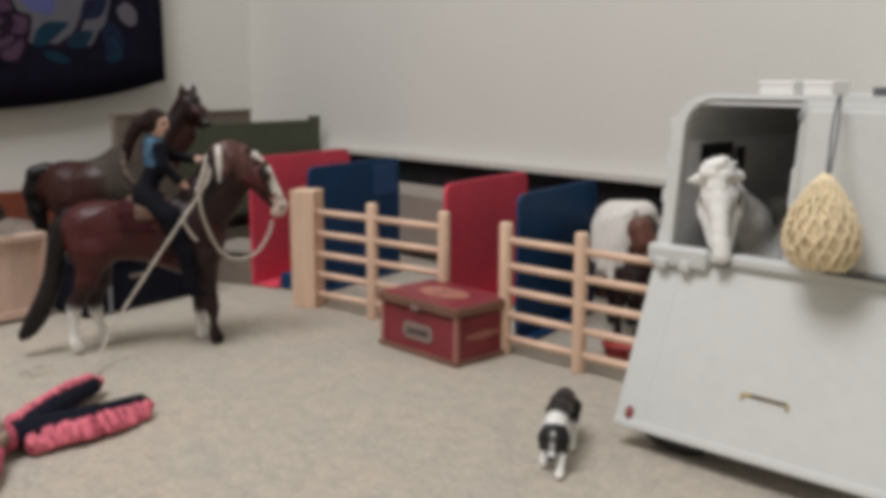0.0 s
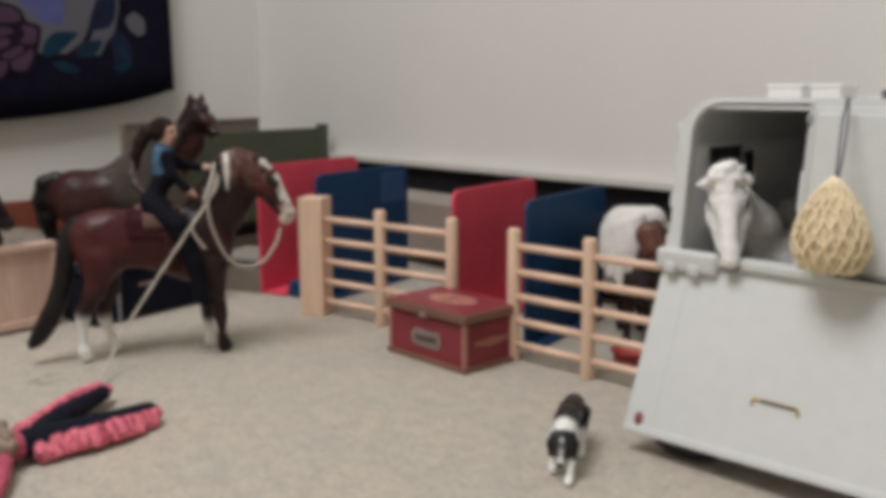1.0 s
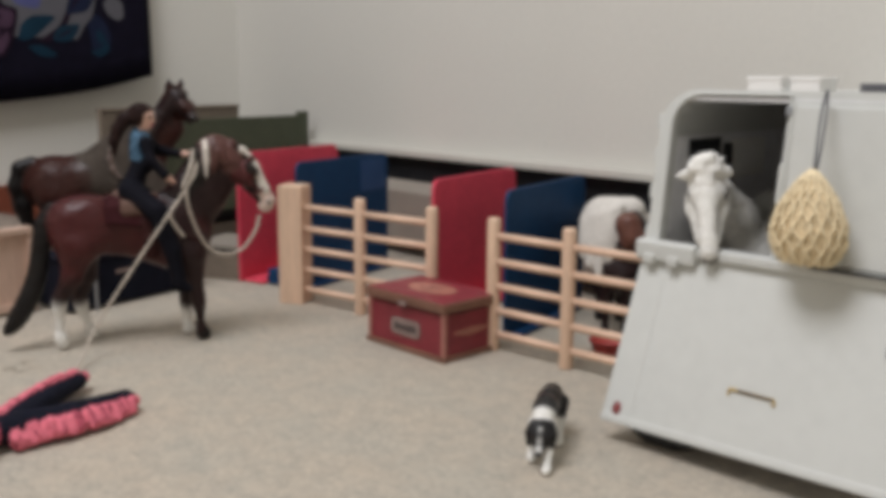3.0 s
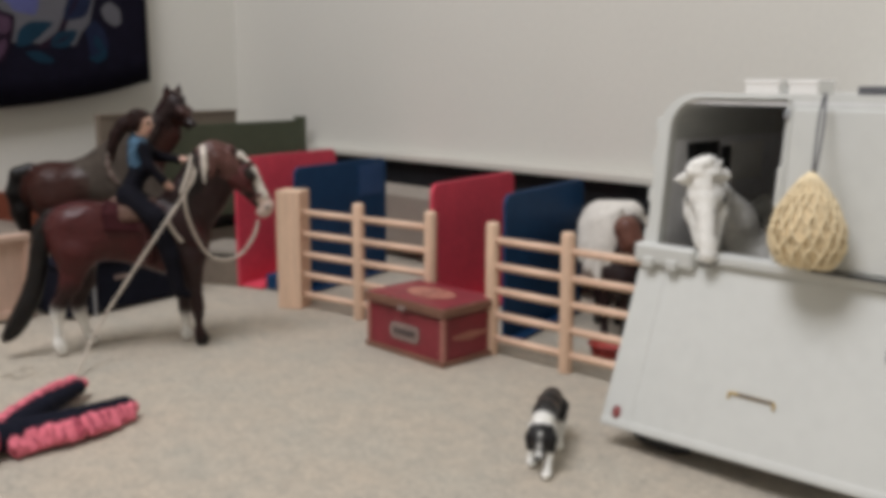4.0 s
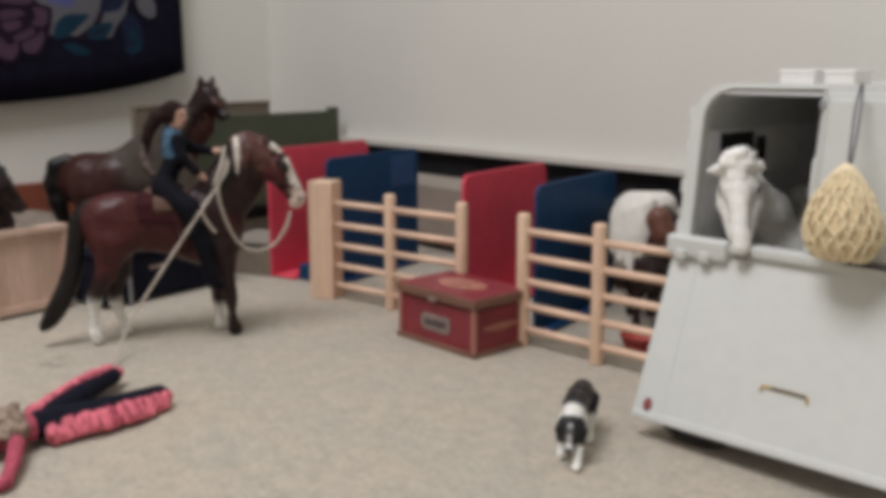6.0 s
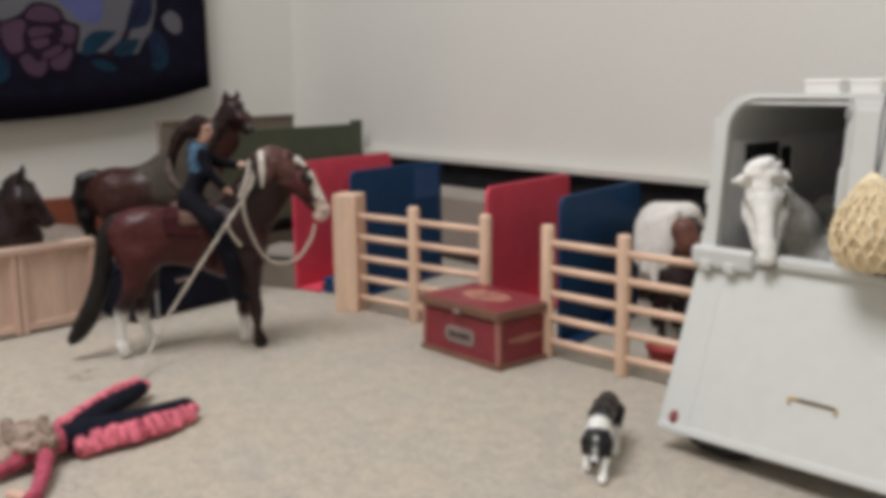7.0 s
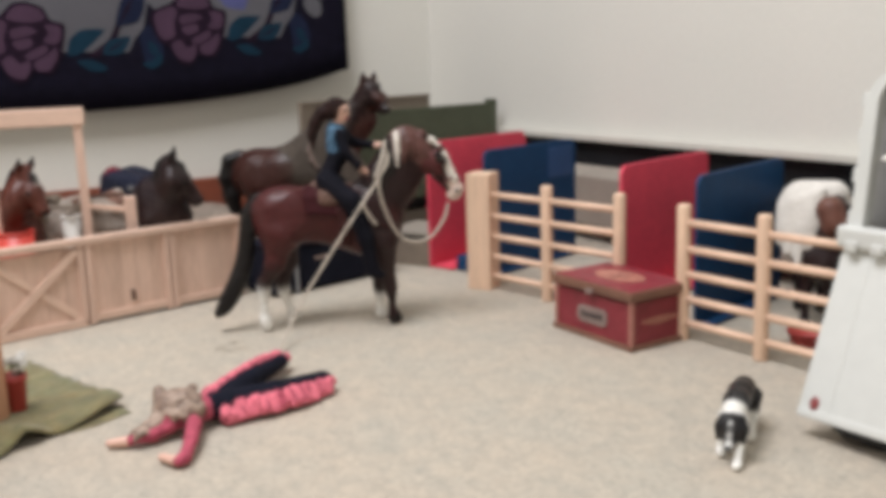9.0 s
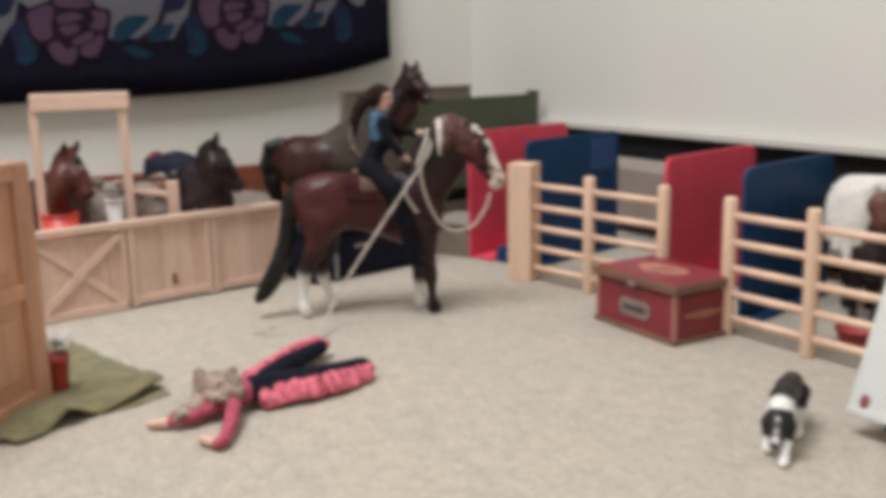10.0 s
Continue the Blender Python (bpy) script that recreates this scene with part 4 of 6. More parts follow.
def hay_net():
    n = thing("hay_net", TRL @ pose(0.150, 0.028, 0.168) @ Matrix.Diagonal((0.84, 0.9, 0.92, 1)), "straw-yellow knotted hay net full of hay on a grey strap", "hay net")

    def rad(z):
        u = max(0.0, min(1.0, z / 0.072))
        return 0.0305 * math.sin(math.pi * min(1, 0.10 + 0.90 * u) ** 0.72) ** 0.80 + 0.0012

    fill = bmesh.new()
    sides, lv = 32, 22
    rings = []
    for i in range(lv + 1):
        z = 0.072 * i / lv
        rr = rad(z) * 0.94
        rings.append([fill.verts.new((rr * (1 + 0.07 * noise.noise((k * 0.9, i * 0.7, 1))) * math.cos(2 * math.pi * k / sides), 0.62 * rr * (1 + 0.1 * noise.noise((k * 0.9, i * 0.7, 5))) * math.sin(2 * math.pi * k / sides), z)) for k in range(sides)])
    for a, b in zip(rings, rings[1:]):
        for k in range(sides):
            fill.faces.new((a[k], a[(k + 1) % sides], b[(k + 1) % sides], b[k]))
    fill.faces.new(rings[0][::-1])
    fill.faces.new(rings[-1])
    part("hay_filling", fill, HAY, n, "packed yellow hay", smooth=True)
    cords = bmesh.new()
    strands = 17
    for s in (-1, 1):
        for k in range(strands):
            pts = []
            for i in range(27):
                z = 0.072 * i / 26
                a = 2 * math.pi * (k + s * i / 26 * 3.4) / strands + 0.16 * noise.noise((k * 1.7, i * 0.35, s))
                rr = rad(z) * (1 + 0.05 * noise.noise((k * 0.8, i * 0.25, s * 3))) + 0.0005
                pts.append((rr * math.cos(a), 0.62 * rr * math.sin(a), z))
            tube(pts, 0.00115, 6, cords)
    part("netting", cords, CORD, n, "cream cord netting", smooth=True)
    for pts in ([(0.001, 0, 0.070), (-0.002, 0.008, 0.092), (-0.0075, 0.022, 0.113), (-0.0080, 0.030, 0.131)], [(0.003, 0, 0.070), (0.002, 0.008, 0.092), (-0.0030, 0.022, 0.115), (-0.0070, 0.030, 0.131)]):
        part("strap", tube(spline(pts), 0.0011, 8), STRAP, n, "grey hanging strap", smooth=True)


hay_net()

# ---- model horses ----


def horse(name, m, label, coat, mane, points, neck, nose, base=(0.066, 0, 0.132), muzzle=None, rug=None, rug2=None, cowl=None, checks=False, tail=True, lean=0.012, ears=0.024, star=None, hs=1.0, hm=1.0, nk=1.0, jowl=0.0):
    """A standing model horse: x ahead, y to its left. points colours the lower legs; hs, hm and nk size head, muzzle and neck."""
    c = Clay()
    body, hip = rug or coat, rug2 or rug or coat
    front = rug if rug is BLANKET else coat
    # trunk: deep girth, tucked flank, round quarters
    c.limb((-0.060, 0, 0.1225), (-0.020, 0, 0.1220), 0.0300, 0.0285, body if not rug2 else hip, 0.92, flesh=True)
    c.limb((-0.020, 0, 0.1220), (0.045, 0, 0.1175), 0.0285, 0.0325, body, 0.88, flesh=True)
    for s in (-1, 1):
        c.limb((-0.054, 0.010 * s, 0.124), (-0.052, 0.013 * s, 0.108), 0.0235, 0.0240, hip, flesh=True)
        c.limb((0.050, 0.013 * s, 0.130), (0.066, 0.017 * s, 0.100), 0.0150, 0.0165, front, flesh=True)
    c.limb((-0.074, 0, 0.118), (-0.062, 0, 0.128), 0.0165, 0.0210, hip, flesh=True)
    c.limb((0.054, 0, 0.120), (0.068, 0, 0.112), 0.0300, 0.0230, front, 0.86, flesh=True)
    c.limb((-0.010, 0, 0.1405), (0.050, 0, 0.1465), 0.0100, 0.0110, body, flesh=True)
    if cowl:
        c.chain([(-0.012, 0, 0.128), (0.020, 0, 0.151), (0.045, 0.002, 0.180), (0.062, 0.002, 0.198)], [0.0290, 0.0275, 0.0225, 0.0170], cowl, 0.8, flesh=True)
        c.chain([(0.0171, -0.027, 0.1765), (0.0130, -0.028, 0.1648), (0.0112, -0.0285, 0.1530), (0.0149, -0.030, 0.1392), (0.0223, -0.031, 0.1288)], [0.0014] * 5, BINDING)
    if checks:
        for x in (-0.076, -0.052, -0.028, -0.004):
            c.limb((x, -0.030, 0.140), (x, -0.036, 0.086), 0.0110, 0.0095, PLAID, flesh=True)
        c.limb((-0.080, -0.022, 0.1475), (-0.060, -0.030, 0.1475), 0.0100, 0.0085, PLAID_RED)
        for x in (-0.062, -0.040, -0.016, 0.010, 0.034):
            c.chain([(x, 0.030 * math.cos(a), 0.121 + 0.0315 * math.sin(a)) for a in (-0.5, 0.1, 0.8, 1.57, 2.3, 3.0, 3.6)], [0.0022] * 7, PLAID)
        for y in (-0.027, -0.012, 0.012, 0.027):
            zz = 0.121 + math.sqrt(0.0312 ** 2 - y * y)
            c.limb((-0.066, y, zz), (0.036, y, zz - 0.002), 0.0020, 0.0020, GREYNOSE)
    # neck and head
    neck, nose = Vector(neck), Vector(nose)
    base = Vector(base)
    rise = (neck - base).normalized()
    midn = base.lerp(neck, 0.52) + Vector((lean * rise.z, 0, -lean * rise.x * 0.3))
    c.limb(base, midn, 0.0295 * nk, 0.0215 * nk, coat, 0.62, flesh=True)
    c.limb(midn, neck, 0.0215 * nk, 0.0150 * nk, coat, 0.66, flesh=True)
    fwd = (nose - neck).normalized()
    side = Vector((0, 0, 1)).cross(fwd).normalized()
    upw = fwd.cross(side)
    ln = (nose - neck).length
    c.limb(neck + fwd * 0.004, neck + fwd * 0.020 + upw * 0.002, 0.0125 * hs, 0.0125 * hs, coat, 0.85, side)
    c.ball(neck + fwd * 0.020 - upw * 0.006, 0.0150 * hs, coat, 0.62, side)
    c.limb(neck + fwd * 0.014 + upw * 0.004, neck + fwd * ln * 0.66 + upw * 0.002, 0.0105 * hs, 0.0080 * hm, coat, 0.95, side)
    c.limb(neck + fwd * 0.028 - upw * 0.006, neck + fwd * ln * 0.78 - upw * 0.003, 0.0105 * hs, 0.0066 * hm, coat, 0.72, side)
    c.limb(neck + fwd * ln * 0.70, nose - fwd * 0.005, 0.0080 * hm, 0.0080 * hm, muzzle or coat, 0.95, side)
    c.ball(nose - fwd * 0.004 - upw * 0.0045, 0.0062 * hm, muzzle or coat)
    for s in (-1, 1):
        c.ball(neck + fwd * 0.024 + upw * 0.005 + side * 0.0098 * hs * s, 0.0034, EYE)
        c.ball(nose + side * 0.0046 * hm * s + upw * 0.002 + fwd * 0.0015, 0.0019, EYE)
        c.limb(neck + fwd * 0.018 + upw * 0.0085 + side * 0.0085 * s, neck + fwd * 0.028 + upw * 0.0075 + side * 0.0088 * s, 0.0026, 0.0022, coat)
        root = neck + upw * 0.006 + side * 0.0070 * s - fwd * 0.004
        tip = root + (upw - fwd * 0.65 + side * 0.25 * s).normalized() * ears
        c.limb(root, root.lerp(tip, 0.45) + side * 0.0015 * s, 0.0038, 0.0044, coat, 0.75, fwd)
        c.limb(root.lerp(tip, 0.45) + side * 0.0015 * s, tip, 0.0042, 0.0010, mane, 0.75, fwd)
    if jowl:
        for s in (-1, 1):
            c.limb(neck + fwd * 0.012 + side * 0.0112 * s - upw * 0.002, neck + fwd * 0.030 + side * 0.0050 * s, 0.0085 * jowl, 0.0070 * jowl, coat)
        c.limb(neck + fwd * 0.010 + upw * 0.004, neck + fwd * ln * 0.80 + upw * 0.001, 0.0096 * jowl, 0.0066 * jowl, coat, 1.0, side)
    if star:
        c.ball(neck + fwd * 0.018 + upw * 0.0122 * hs, 0.0026, star)
    # mane along the crest, falling to the near side in uneven locks
    back = (neck - base).normalized().cross(Vector((0, 1, 0)))
    line = spline([Vector((0.048, 0, 0.152)), midn - back * -0.001 - Vector((0.020, 0, -0.006)), neck + Vector((-0.010, 0, 0.012)) * hs ** 2, neck + upw * 0.011 + fwd * 0.002], 6)
    rnd = random.Random(4)
    for i, p in enumerate(line[:-1]):
        c.limb(p, line[i + 1], 0.0044, 0.0044, mane)
        for k in range(4):
            q = p.lerp(line[i + 1], k / 4) + Vector((0, -0.001, 0.003))
            drop, sway = rnd.uniform(0.016, 0.032), rnd.uniform(-0.003, 0.006)
            c.chain([q, q + Vector((0.2 * sway, -0.0080, -0.25 * drop)), q + Vector((0.6 * sway, -0.0115, -0.65 * drop)), q + Vector((sway, -0.0130, -drop))], [0.0026, 0.0026, 0.0021, 0.0008], mane, flesh="hair")
    for k in range(7):
        q = neck + upw * 0.012 + side * rnd.uniform(-0.004, 0.004)
        e = neck + fwd * rnd.uniform(0.012, 0.019) + upw * rnd.uniform(0.012, 0.016) + side * rnd.uniform(-0.006, 0.006)
        c.chain([q, q.lerp(e, 0.5) + upw * 0.003, e], [0.0024, 0.0020, 0.0007], mane, flesh="hair")
    # legs: near side is negative y
    for i, (x, y, ahead) in enumerate(((0.088, -0.017, 1), (0.068, 0.016, 1), (-0.058, -0.018, 0), (-0.028, 0.017, 0))):
        if ahead:
            knee, fet = (0.45 * 0.066 + 0.55 * x, y, 0.051), (x - 0.003, y, 0.016)
            c.limb((0.064, y * 0.95, 0.092), knee, 0.0148, 0.0056, coat, 0.85, flesh=True)
            c.limb((knee[0], y, 0.053), (knee[0], y, 0.046), 0.0064, 0.0056, points)
            c.limb(knee, (0.5 * knee[0] + 0.5 * fet[0], y, 0.034), 0.0046, 0.0038, points)
            c.limb((0.5 * knee[0] + 0.5 * fet[0], y, 0.031), fet, 0.0037, 0.0040, points)
        else:
            stif, hock, fet = (-0.042 + 0.3 * (x + 0.05), y, 0.086), (x - 0.009 if i == 3 else x + 0.001, y, 0.055), (x - 0.003 if i == 3 else x - 0.001, y, 0.016)
            c.limb((-0.056, y * 0.9, 0.104), stif, 0.0215, 0.0150, coat, 0.8, flesh=True)
            c.limb(stif, hock, 0.0120, 0.0052, points, 0.85, flesh=True)
            c.limb(hock, (hock[0] + 0.002, y, 0.049), 0.0062, 0.0052, points)
            c.limb((0.7 * hock[0] + 0.3 * fet[0], y, 0.042), fet, 0.0047, 0.0045, points)
        c.ball((fet[0], y, 0.017), 0.0051, points)
        c.limb(fet, (x + 0.001, y, 0.009), 0.0042, 0.0050, points)
        c.limb((x + 0.001, y, 0.0072), (x + 0.003, y, 0.0046), 0.0056, 0.0066, BLACKHAIR)
    if tail == "bun":
        c.chain([(-0.084, 0, 0.148), (-0.098, 0, 0.140), (-0.103, 0, 0.118), (-0.098, 0, 0.092), (-0.092, 0, 0.066)], [0.0075, 0.0095, 0.0105, 0.0112, 0.0080], BLACKHAIR)
    elif tail:
        c.limb((-0.080, 0, 0.140), (-0.093, -0.001, 0.126), 0.0075, 0.0090, mane)
        for k in range(22):
            a = 2 * math.pi * k / 11
            r = 0.55 if k < 11 else 1.0
            o = Vector((0.0085 * r * math.cos(a), 0.0075 * r * math.sin(a), 0))
            e = rnd.uniform(0.0, 0.022)
            c.chain([Vector((-0.092, -0.001, 0.130)) + o * 0.6, Vector((-0.097, -0.003, 0.092)) + o * 1.2, Vector((-0.104, -0.005, 0.060)) + o * 1.25, Vector((-0.116, -0.008, 0.032)) + o, Vector((-0.124, -0.010, 0.008 + e)) + o * 0.5], [0.0040, 0.0042, 0.0046, 0.0044, 0.0024], mane, flesh="hair")
    return c.build(name, m, label, "model horse", "model horses", h=0.0022, k=0.0022, painted=True)


HEAD = (0.1390, -0.002, 0.2010), (0.1690, -0.008, 0.1500)
MAIN = pose(-0.347, 1.036, 0, 0, 0, 17.7)


def show_horse():
    """The ridden horse, standing square: x ahead, y to its left."""
    c = Clay()
    # trunk: round croup, sprung barrel, deep girth, broad breast
    c.limb((-0.0344, 0.0000, 0.1364), (-0.0101, 0.0000, 0.1327), 0.0256, 0.0268, CHESTNUT, 0.78, flesh=True)
    c.limb((-0.0101, 0.0000, 0.1327), (0.0264, 0.0000, 0.1284), 0.0268, 0.0303, CHESTNUT, 0.80, flesh=True)
    c.limb((0.0264, 0.0000, 0.1284), (0.0599, 0.0000, 0.1210), 0.0303, 0.0357, CHESTNUT, 0.70, flesh=True)
    c.limb((0.0413, 0.0000, 0.1505), (0.0602, 0.0000, 0.1523), 0.0071, 0.0083, CHESTNUT, 0.90, flesh=True)
    c.limb((0.0586, 0.0000, 0.1191), (0.0756, 0.0000, 0.1157), 0.0333, 0.0238, DARKCOAT, 0.66, flesh=True)
    c.limb((-0.0431, -0.0100, 0.1371), (-0.0418, -0.0120, 0.1188), 0.0208, 0.0202, CHESTNUT, 0.80, flesh=True)
    c.limb((-0.0264, -0.0120, 0.1471), (-0.0184, -0.0140, 0.1254), 0.0137, 0.0155, CHESTNUT, 0.80, flesh=True)
    c.limb((0.0624, -0.0140, 0.1370), (0.0768, -0.0160, 0.1080), 0.0155, 0.0143, DARKCOAT, 0.80, flesh=True)
    c.limb((0.0478, -0.0140, 0.1093), (0.0656, -0.0140, 0.1006), 0.0131, 0.0119, CHESTNUT, 0.80, flesh=True)
    c.limb((-0.0431, 0.0100, 0.1371), (-0.0418, 0.0120, 0.1188), 0.0208, 0.0202, CHESTNUT, 0.80, flesh=True)
    c.limb((-0.0264, 0.0120, 0.1471), (-0.0184, 0.0140, 0.1254), 0.0137, 0.0155, CHESTNUT, 0.80, flesh=True)
    c.limb((0.0624, 0.0140, 0.1370), (0.0768, 0.0160, 0.1080), 0.0155, 0.0143, DARKCOAT, 0.80, flesh=True)
    c.limb((0.0478, 0.0140, 0.1093), (0.0656, 0.0140, 0.1006), 0.0131, 0.0119, CHESTNUT, 0.80, flesh=True)
    c.limb((-0.0571, 0.0000, 0.1387), (-0.0520, 0.0000, 0.1298), 0.0155, 0.0179, DARKCOAT, 0.70, flesh=True)
    # arched neck, deep where it meets the breast
    c.limb((0.0692, 0.0000, 0.1366), (0.0914, 0.0000, 0.1663), 0.0309, 0.0280, DARKCOAT, 0.56, flesh=True)
    c.limb((0.0914, 0.0000, 0.1663), (0.1097, 0.0000, 0.1886), 0.0280, 0.0238, DARKCOAT, 0.50, flesh=True)
    c.limb((0.1097, 0.0000, 0.1886), (0.1263, 0.0000, 0.1984), 0.0238, 0.0161, DARKCOAT, 0.50, flesh=True)
    # head: wide cheek, straight face, tapering jaw, pale soft muzzle
    c.limb((0.1327, 0.0000, 0.2007), (0.1439, 0.0000, 0.1979), 0.0119, 0.0113, DARKCOAT, 0.72)
    c.limb((0.1350, -0.0080, 0.1861), (0.1410, -0.0090, 0.1809), 0.0107, 0.0101, CHESTNUT, 0.80)
    c.limb((0.1437, -0.0118, 0.1964), (0.1515, -0.0125, 0.1886), 0.0042, 0.0036, DARKCOAT, 1.00)
    c.limb((0.1355, 0.0040, 0.1857), (0.1417, 0.0030, 0.1803), 0.0107, 0.0101, CHESTNUT, 0.80)
    c.limb((0.1444, 0.0058, 0.1958), (0.1525, 0.0045, 0.1878), 0.0042, 0.0036, DARKCOAT, 1.00)
    c.limb((0.1449, -0.0020, 0.1955), (0.1610, -0.0070, 0.1652), 0.0089, 0.0062, DARKCOAT, 0.75)
    c.limb((0.1441, -0.0030, 0.1763), (0.1582, -0.0070, 0.1582), 0.0089, 0.0060, DARKCOAT, 0.62)
    c.limb((0.1616, -0.0070, 0.1645), (0.1676, -0.0080, 0.1554), 0.0068, 0.0074, PINKNOSE, 0.85)
    c.limb((0.1636, -0.0080, 0.1503), (0.1661, -0.0080, 0.1483), 0.0060, 0.0060, PINKNOSE, 0.80)
    c.limb((0.1590, -0.0080, 0.1466), (0.1615, -0.0080, 0.1452), 0.0036, 0.0036, PINKNOSE, 0.90)
    c.limb((0.1534, -0.0045, 0.1942), (0.1632, -0.0100, 0.1674), 0.0045, 0.0045, WHITECOAT, 1.15)
    c.ball((0.1475, -0.0150, 0.1915), 0.0034, EYE)
    c.ball((0.1483, 0.0090, 0.1909), 0.0030, EYE)
    c.ball((0.1668, -0.0150, 0.1538), 0.0012, GREYNOSE)
    c.limb((0.1335, -0.0070, 0.2114), (0.1313, -0.0070, 0.2178), 0.0030, 0.0030, DARKCOAT, 0.80)
    c.limb((0.1313, -0.0070, 0.2178), (0.1289, -0.0090, 0.2255), 0.0027, 0.0006, MANEBROWN, 0.80)
    c.limb((0.1335, 0.0070, 0.2114), (0.1313, 0.0070, 0.2178), 0.0030, 0.0030, DARKCOAT, 0.80)
    c.limb((0.1313, 0.0070, 0.2178), (0.1289, 0.0090, 0.2255), 0.0027, 0.0006, MANEBROWN, 0.80)
    # legs: near and far fore, near and far hind
    c.limb((0.0773, -0.0170, 0.0941), (0.0841, -0.0170, 0.0522), 0.0161, 0.0065, DARKCOAT, 0.85, flesh=True)
    c.limb((0.0841, -0.0170, 0.0522), (0.0849, -0.0170, 0.0430), 0.0077, 0.0071, DARKCOAT, 1.00)
    c.limb((0.0849, -0.0170, 0.0430), (0.0858, -0.0170, 0.0351), 0.0071, 0.0048, DARKCOAT, 1.00)
    c.limb((0.0858, -0.0170, 0.0351), (0.0863, -0.0170, 0.0153), 0.0048, 0.0042, DARKCOAT, 1.00)
    c.limb((0.0863, -0.0170, 0.0153), (0.0873, -0.0170, 0.0099), 0.0042, 0.0054, DARKCOAT, 1.00)
    c.limb((0.0873, -0.0170, 0.0113), (0.0884, -0.0170, 0.0059), 0.0048, 0.0054, DARKCOAT, 1.00)
    c.limb((0.0883, -0.0170, 0.0064), (0.0901, -0.0170, 0.0069), 0.0060, 0.0065, BLACKHAIR, 1.00)
    c.limb((0.0726, 0.0100, 0.0893), (0.0734, 0.0100, 0.0509), 0.0137, 0.0065, DARKCOAT, 0.85, flesh=True)
    c.limb((0.0734, 0.0100, 0.0509), (0.0729, 0.0100, 0.0416), 0.0077, 0.0065, DARKCOAT, 1.00)
    c.limb((0.0729, 0.0100, 0.0416), (0.0726, 0.0100, 0.0343), 0.0065, 0.0048, DARKCOAT, 1.00)
    c.limb((0.0726, 0.0100, 0.0343), (0.0729, 0.0100, 0.0269), 0.0048, 0.0045, DARKCOAT, 1.00)
    c.limb((0.0729, 0.0100, 0.0269), (0.0729, 0.0100, 0.0263), 0.0036, 0.0036, LOCKWHITE, 0.85, flesh=True)
    c.limb((0.0729, 0.0100, 0.0263), (0.0735, 0.0100, 0.0108), 0.0048, 0.0045, LOCKWHITE, 1.00)
    c.limb((0.0735, 0.0100, 0.0108), (0.0739, 0.0100, 0.0067), 0.0045, 0.0054, LOCKWHITE, 1.00)
    c.limb((0.0745, 0.0100, 0.0059), (0.0756, 0.0100, 0.0064), 0.0054, 0.0060, LOCKWHITE, 1.00)
    c.limb((-0.0377, -0.0180, 0.1111), (-0.0462, -0.0180, 0.0795), 0.0180, 0.0102, CHESTNUT, 0.85, flesh=True)
    c.limb((-0.0462, -0.0180, 0.0795), (-0.0590, -0.0180, 0.0578), 0.0106, 0.0072, DARKCOAT, 1.00)
    c.limb((-0.0590, -0.0180, 0.0578), (-0.0605, -0.0180, 0.0516), 0.0072, 0.0060, DARKCOAT, 1.00)
    c.limb((-0.0607, -0.0180, 0.0516), (-0.0610, -0.0180, 0.0466), 0.0065, 0.0057, DARKCOAT, 1.00)
    c.limb((-0.0610, -0.0180, 0.0466), (-0.0611, -0.0180, 0.0454), 0.0048, 0.0048, LOCKWHITE, 0.85, flesh=True)
    c.limb((-0.0611, -0.0180, 0.0454), (-0.0618, -0.0180, 0.0164), 0.0052, 0.0044, LOCKWHITE, 1.00)
    c.limb((-0.0618, -0.0180, 0.0164), (-0.0609, -0.0180, 0.0125), 0.0044, 0.0052, LOCKWHITE, 1.00)
    c.limb((-0.0605, -0.0180, 0.0112), (-0.0591, -0.0180, 0.0069), 0.0052, 0.0058, LOCKWHITE, 1.00)
    c.limb((-0.0358, 0.0170, 0.1047), (-0.0335, 0.0170, 0.0738), 0.0179, 0.0113, DARKCOAT, 0.85, flesh=True)
    c.limb((-0.0335, 0.0170, 0.0738), (-0.0409, 0.0170, 0.0510), 0.0106, 0.0068, DARKCOAT, 1.00)
    c.limb((-0.0409, 0.0170, 0.0510), (-0.0413, 0.0170, 0.0445), 0.0077, 0.0065, DARKCOAT, 1.00)
    c.limb((-0.0413, 0.0170, 0.0445), (-0.0399, 0.0170, 0.0379), 0.0065, 0.0054, DARKCOAT, 1.00)
    c.limb((-0.0399, 0.0170, 0.0379), (-0.0394, 0.0170, 0.0365), 0.0048, 0.0048, LOCKWHITE, 0.85, flesh=True)
    c.limb((-0.0394, 0.0170, 0.0365), (-0.0330, 0.0170, 0.0137), 0.0052, 0.0044, LOCKWHITE, 1.00)
    c.limb((-0.0330, 0.0170, 0.0137), (-0.0308, 0.0170, 0.0103), 0.0044, 0.0052, LOCKWHITE, 1.00)
    c.limb((-0.0303, 0.0170, 0.0096), (-0.0275, 0.0170, 0.0069), 0.0052, 0.0058, LOCKWHITE, 1.00)
    # mane: dark at the withers, russet towards the poll, one white lock, a pale forelock
    crest = spline([(0.0669, 0.0000, 0.1666), (0.0803, 0.0000, 0.1927), (0.0935, 0.0000, 0.2144), (0.1099, 0.0000, 0.2234), (0.1245, 0.0000, 0.2174), (0.1355, 0.0000, 0.2108)], 6)
    rnd = random.Random(4)
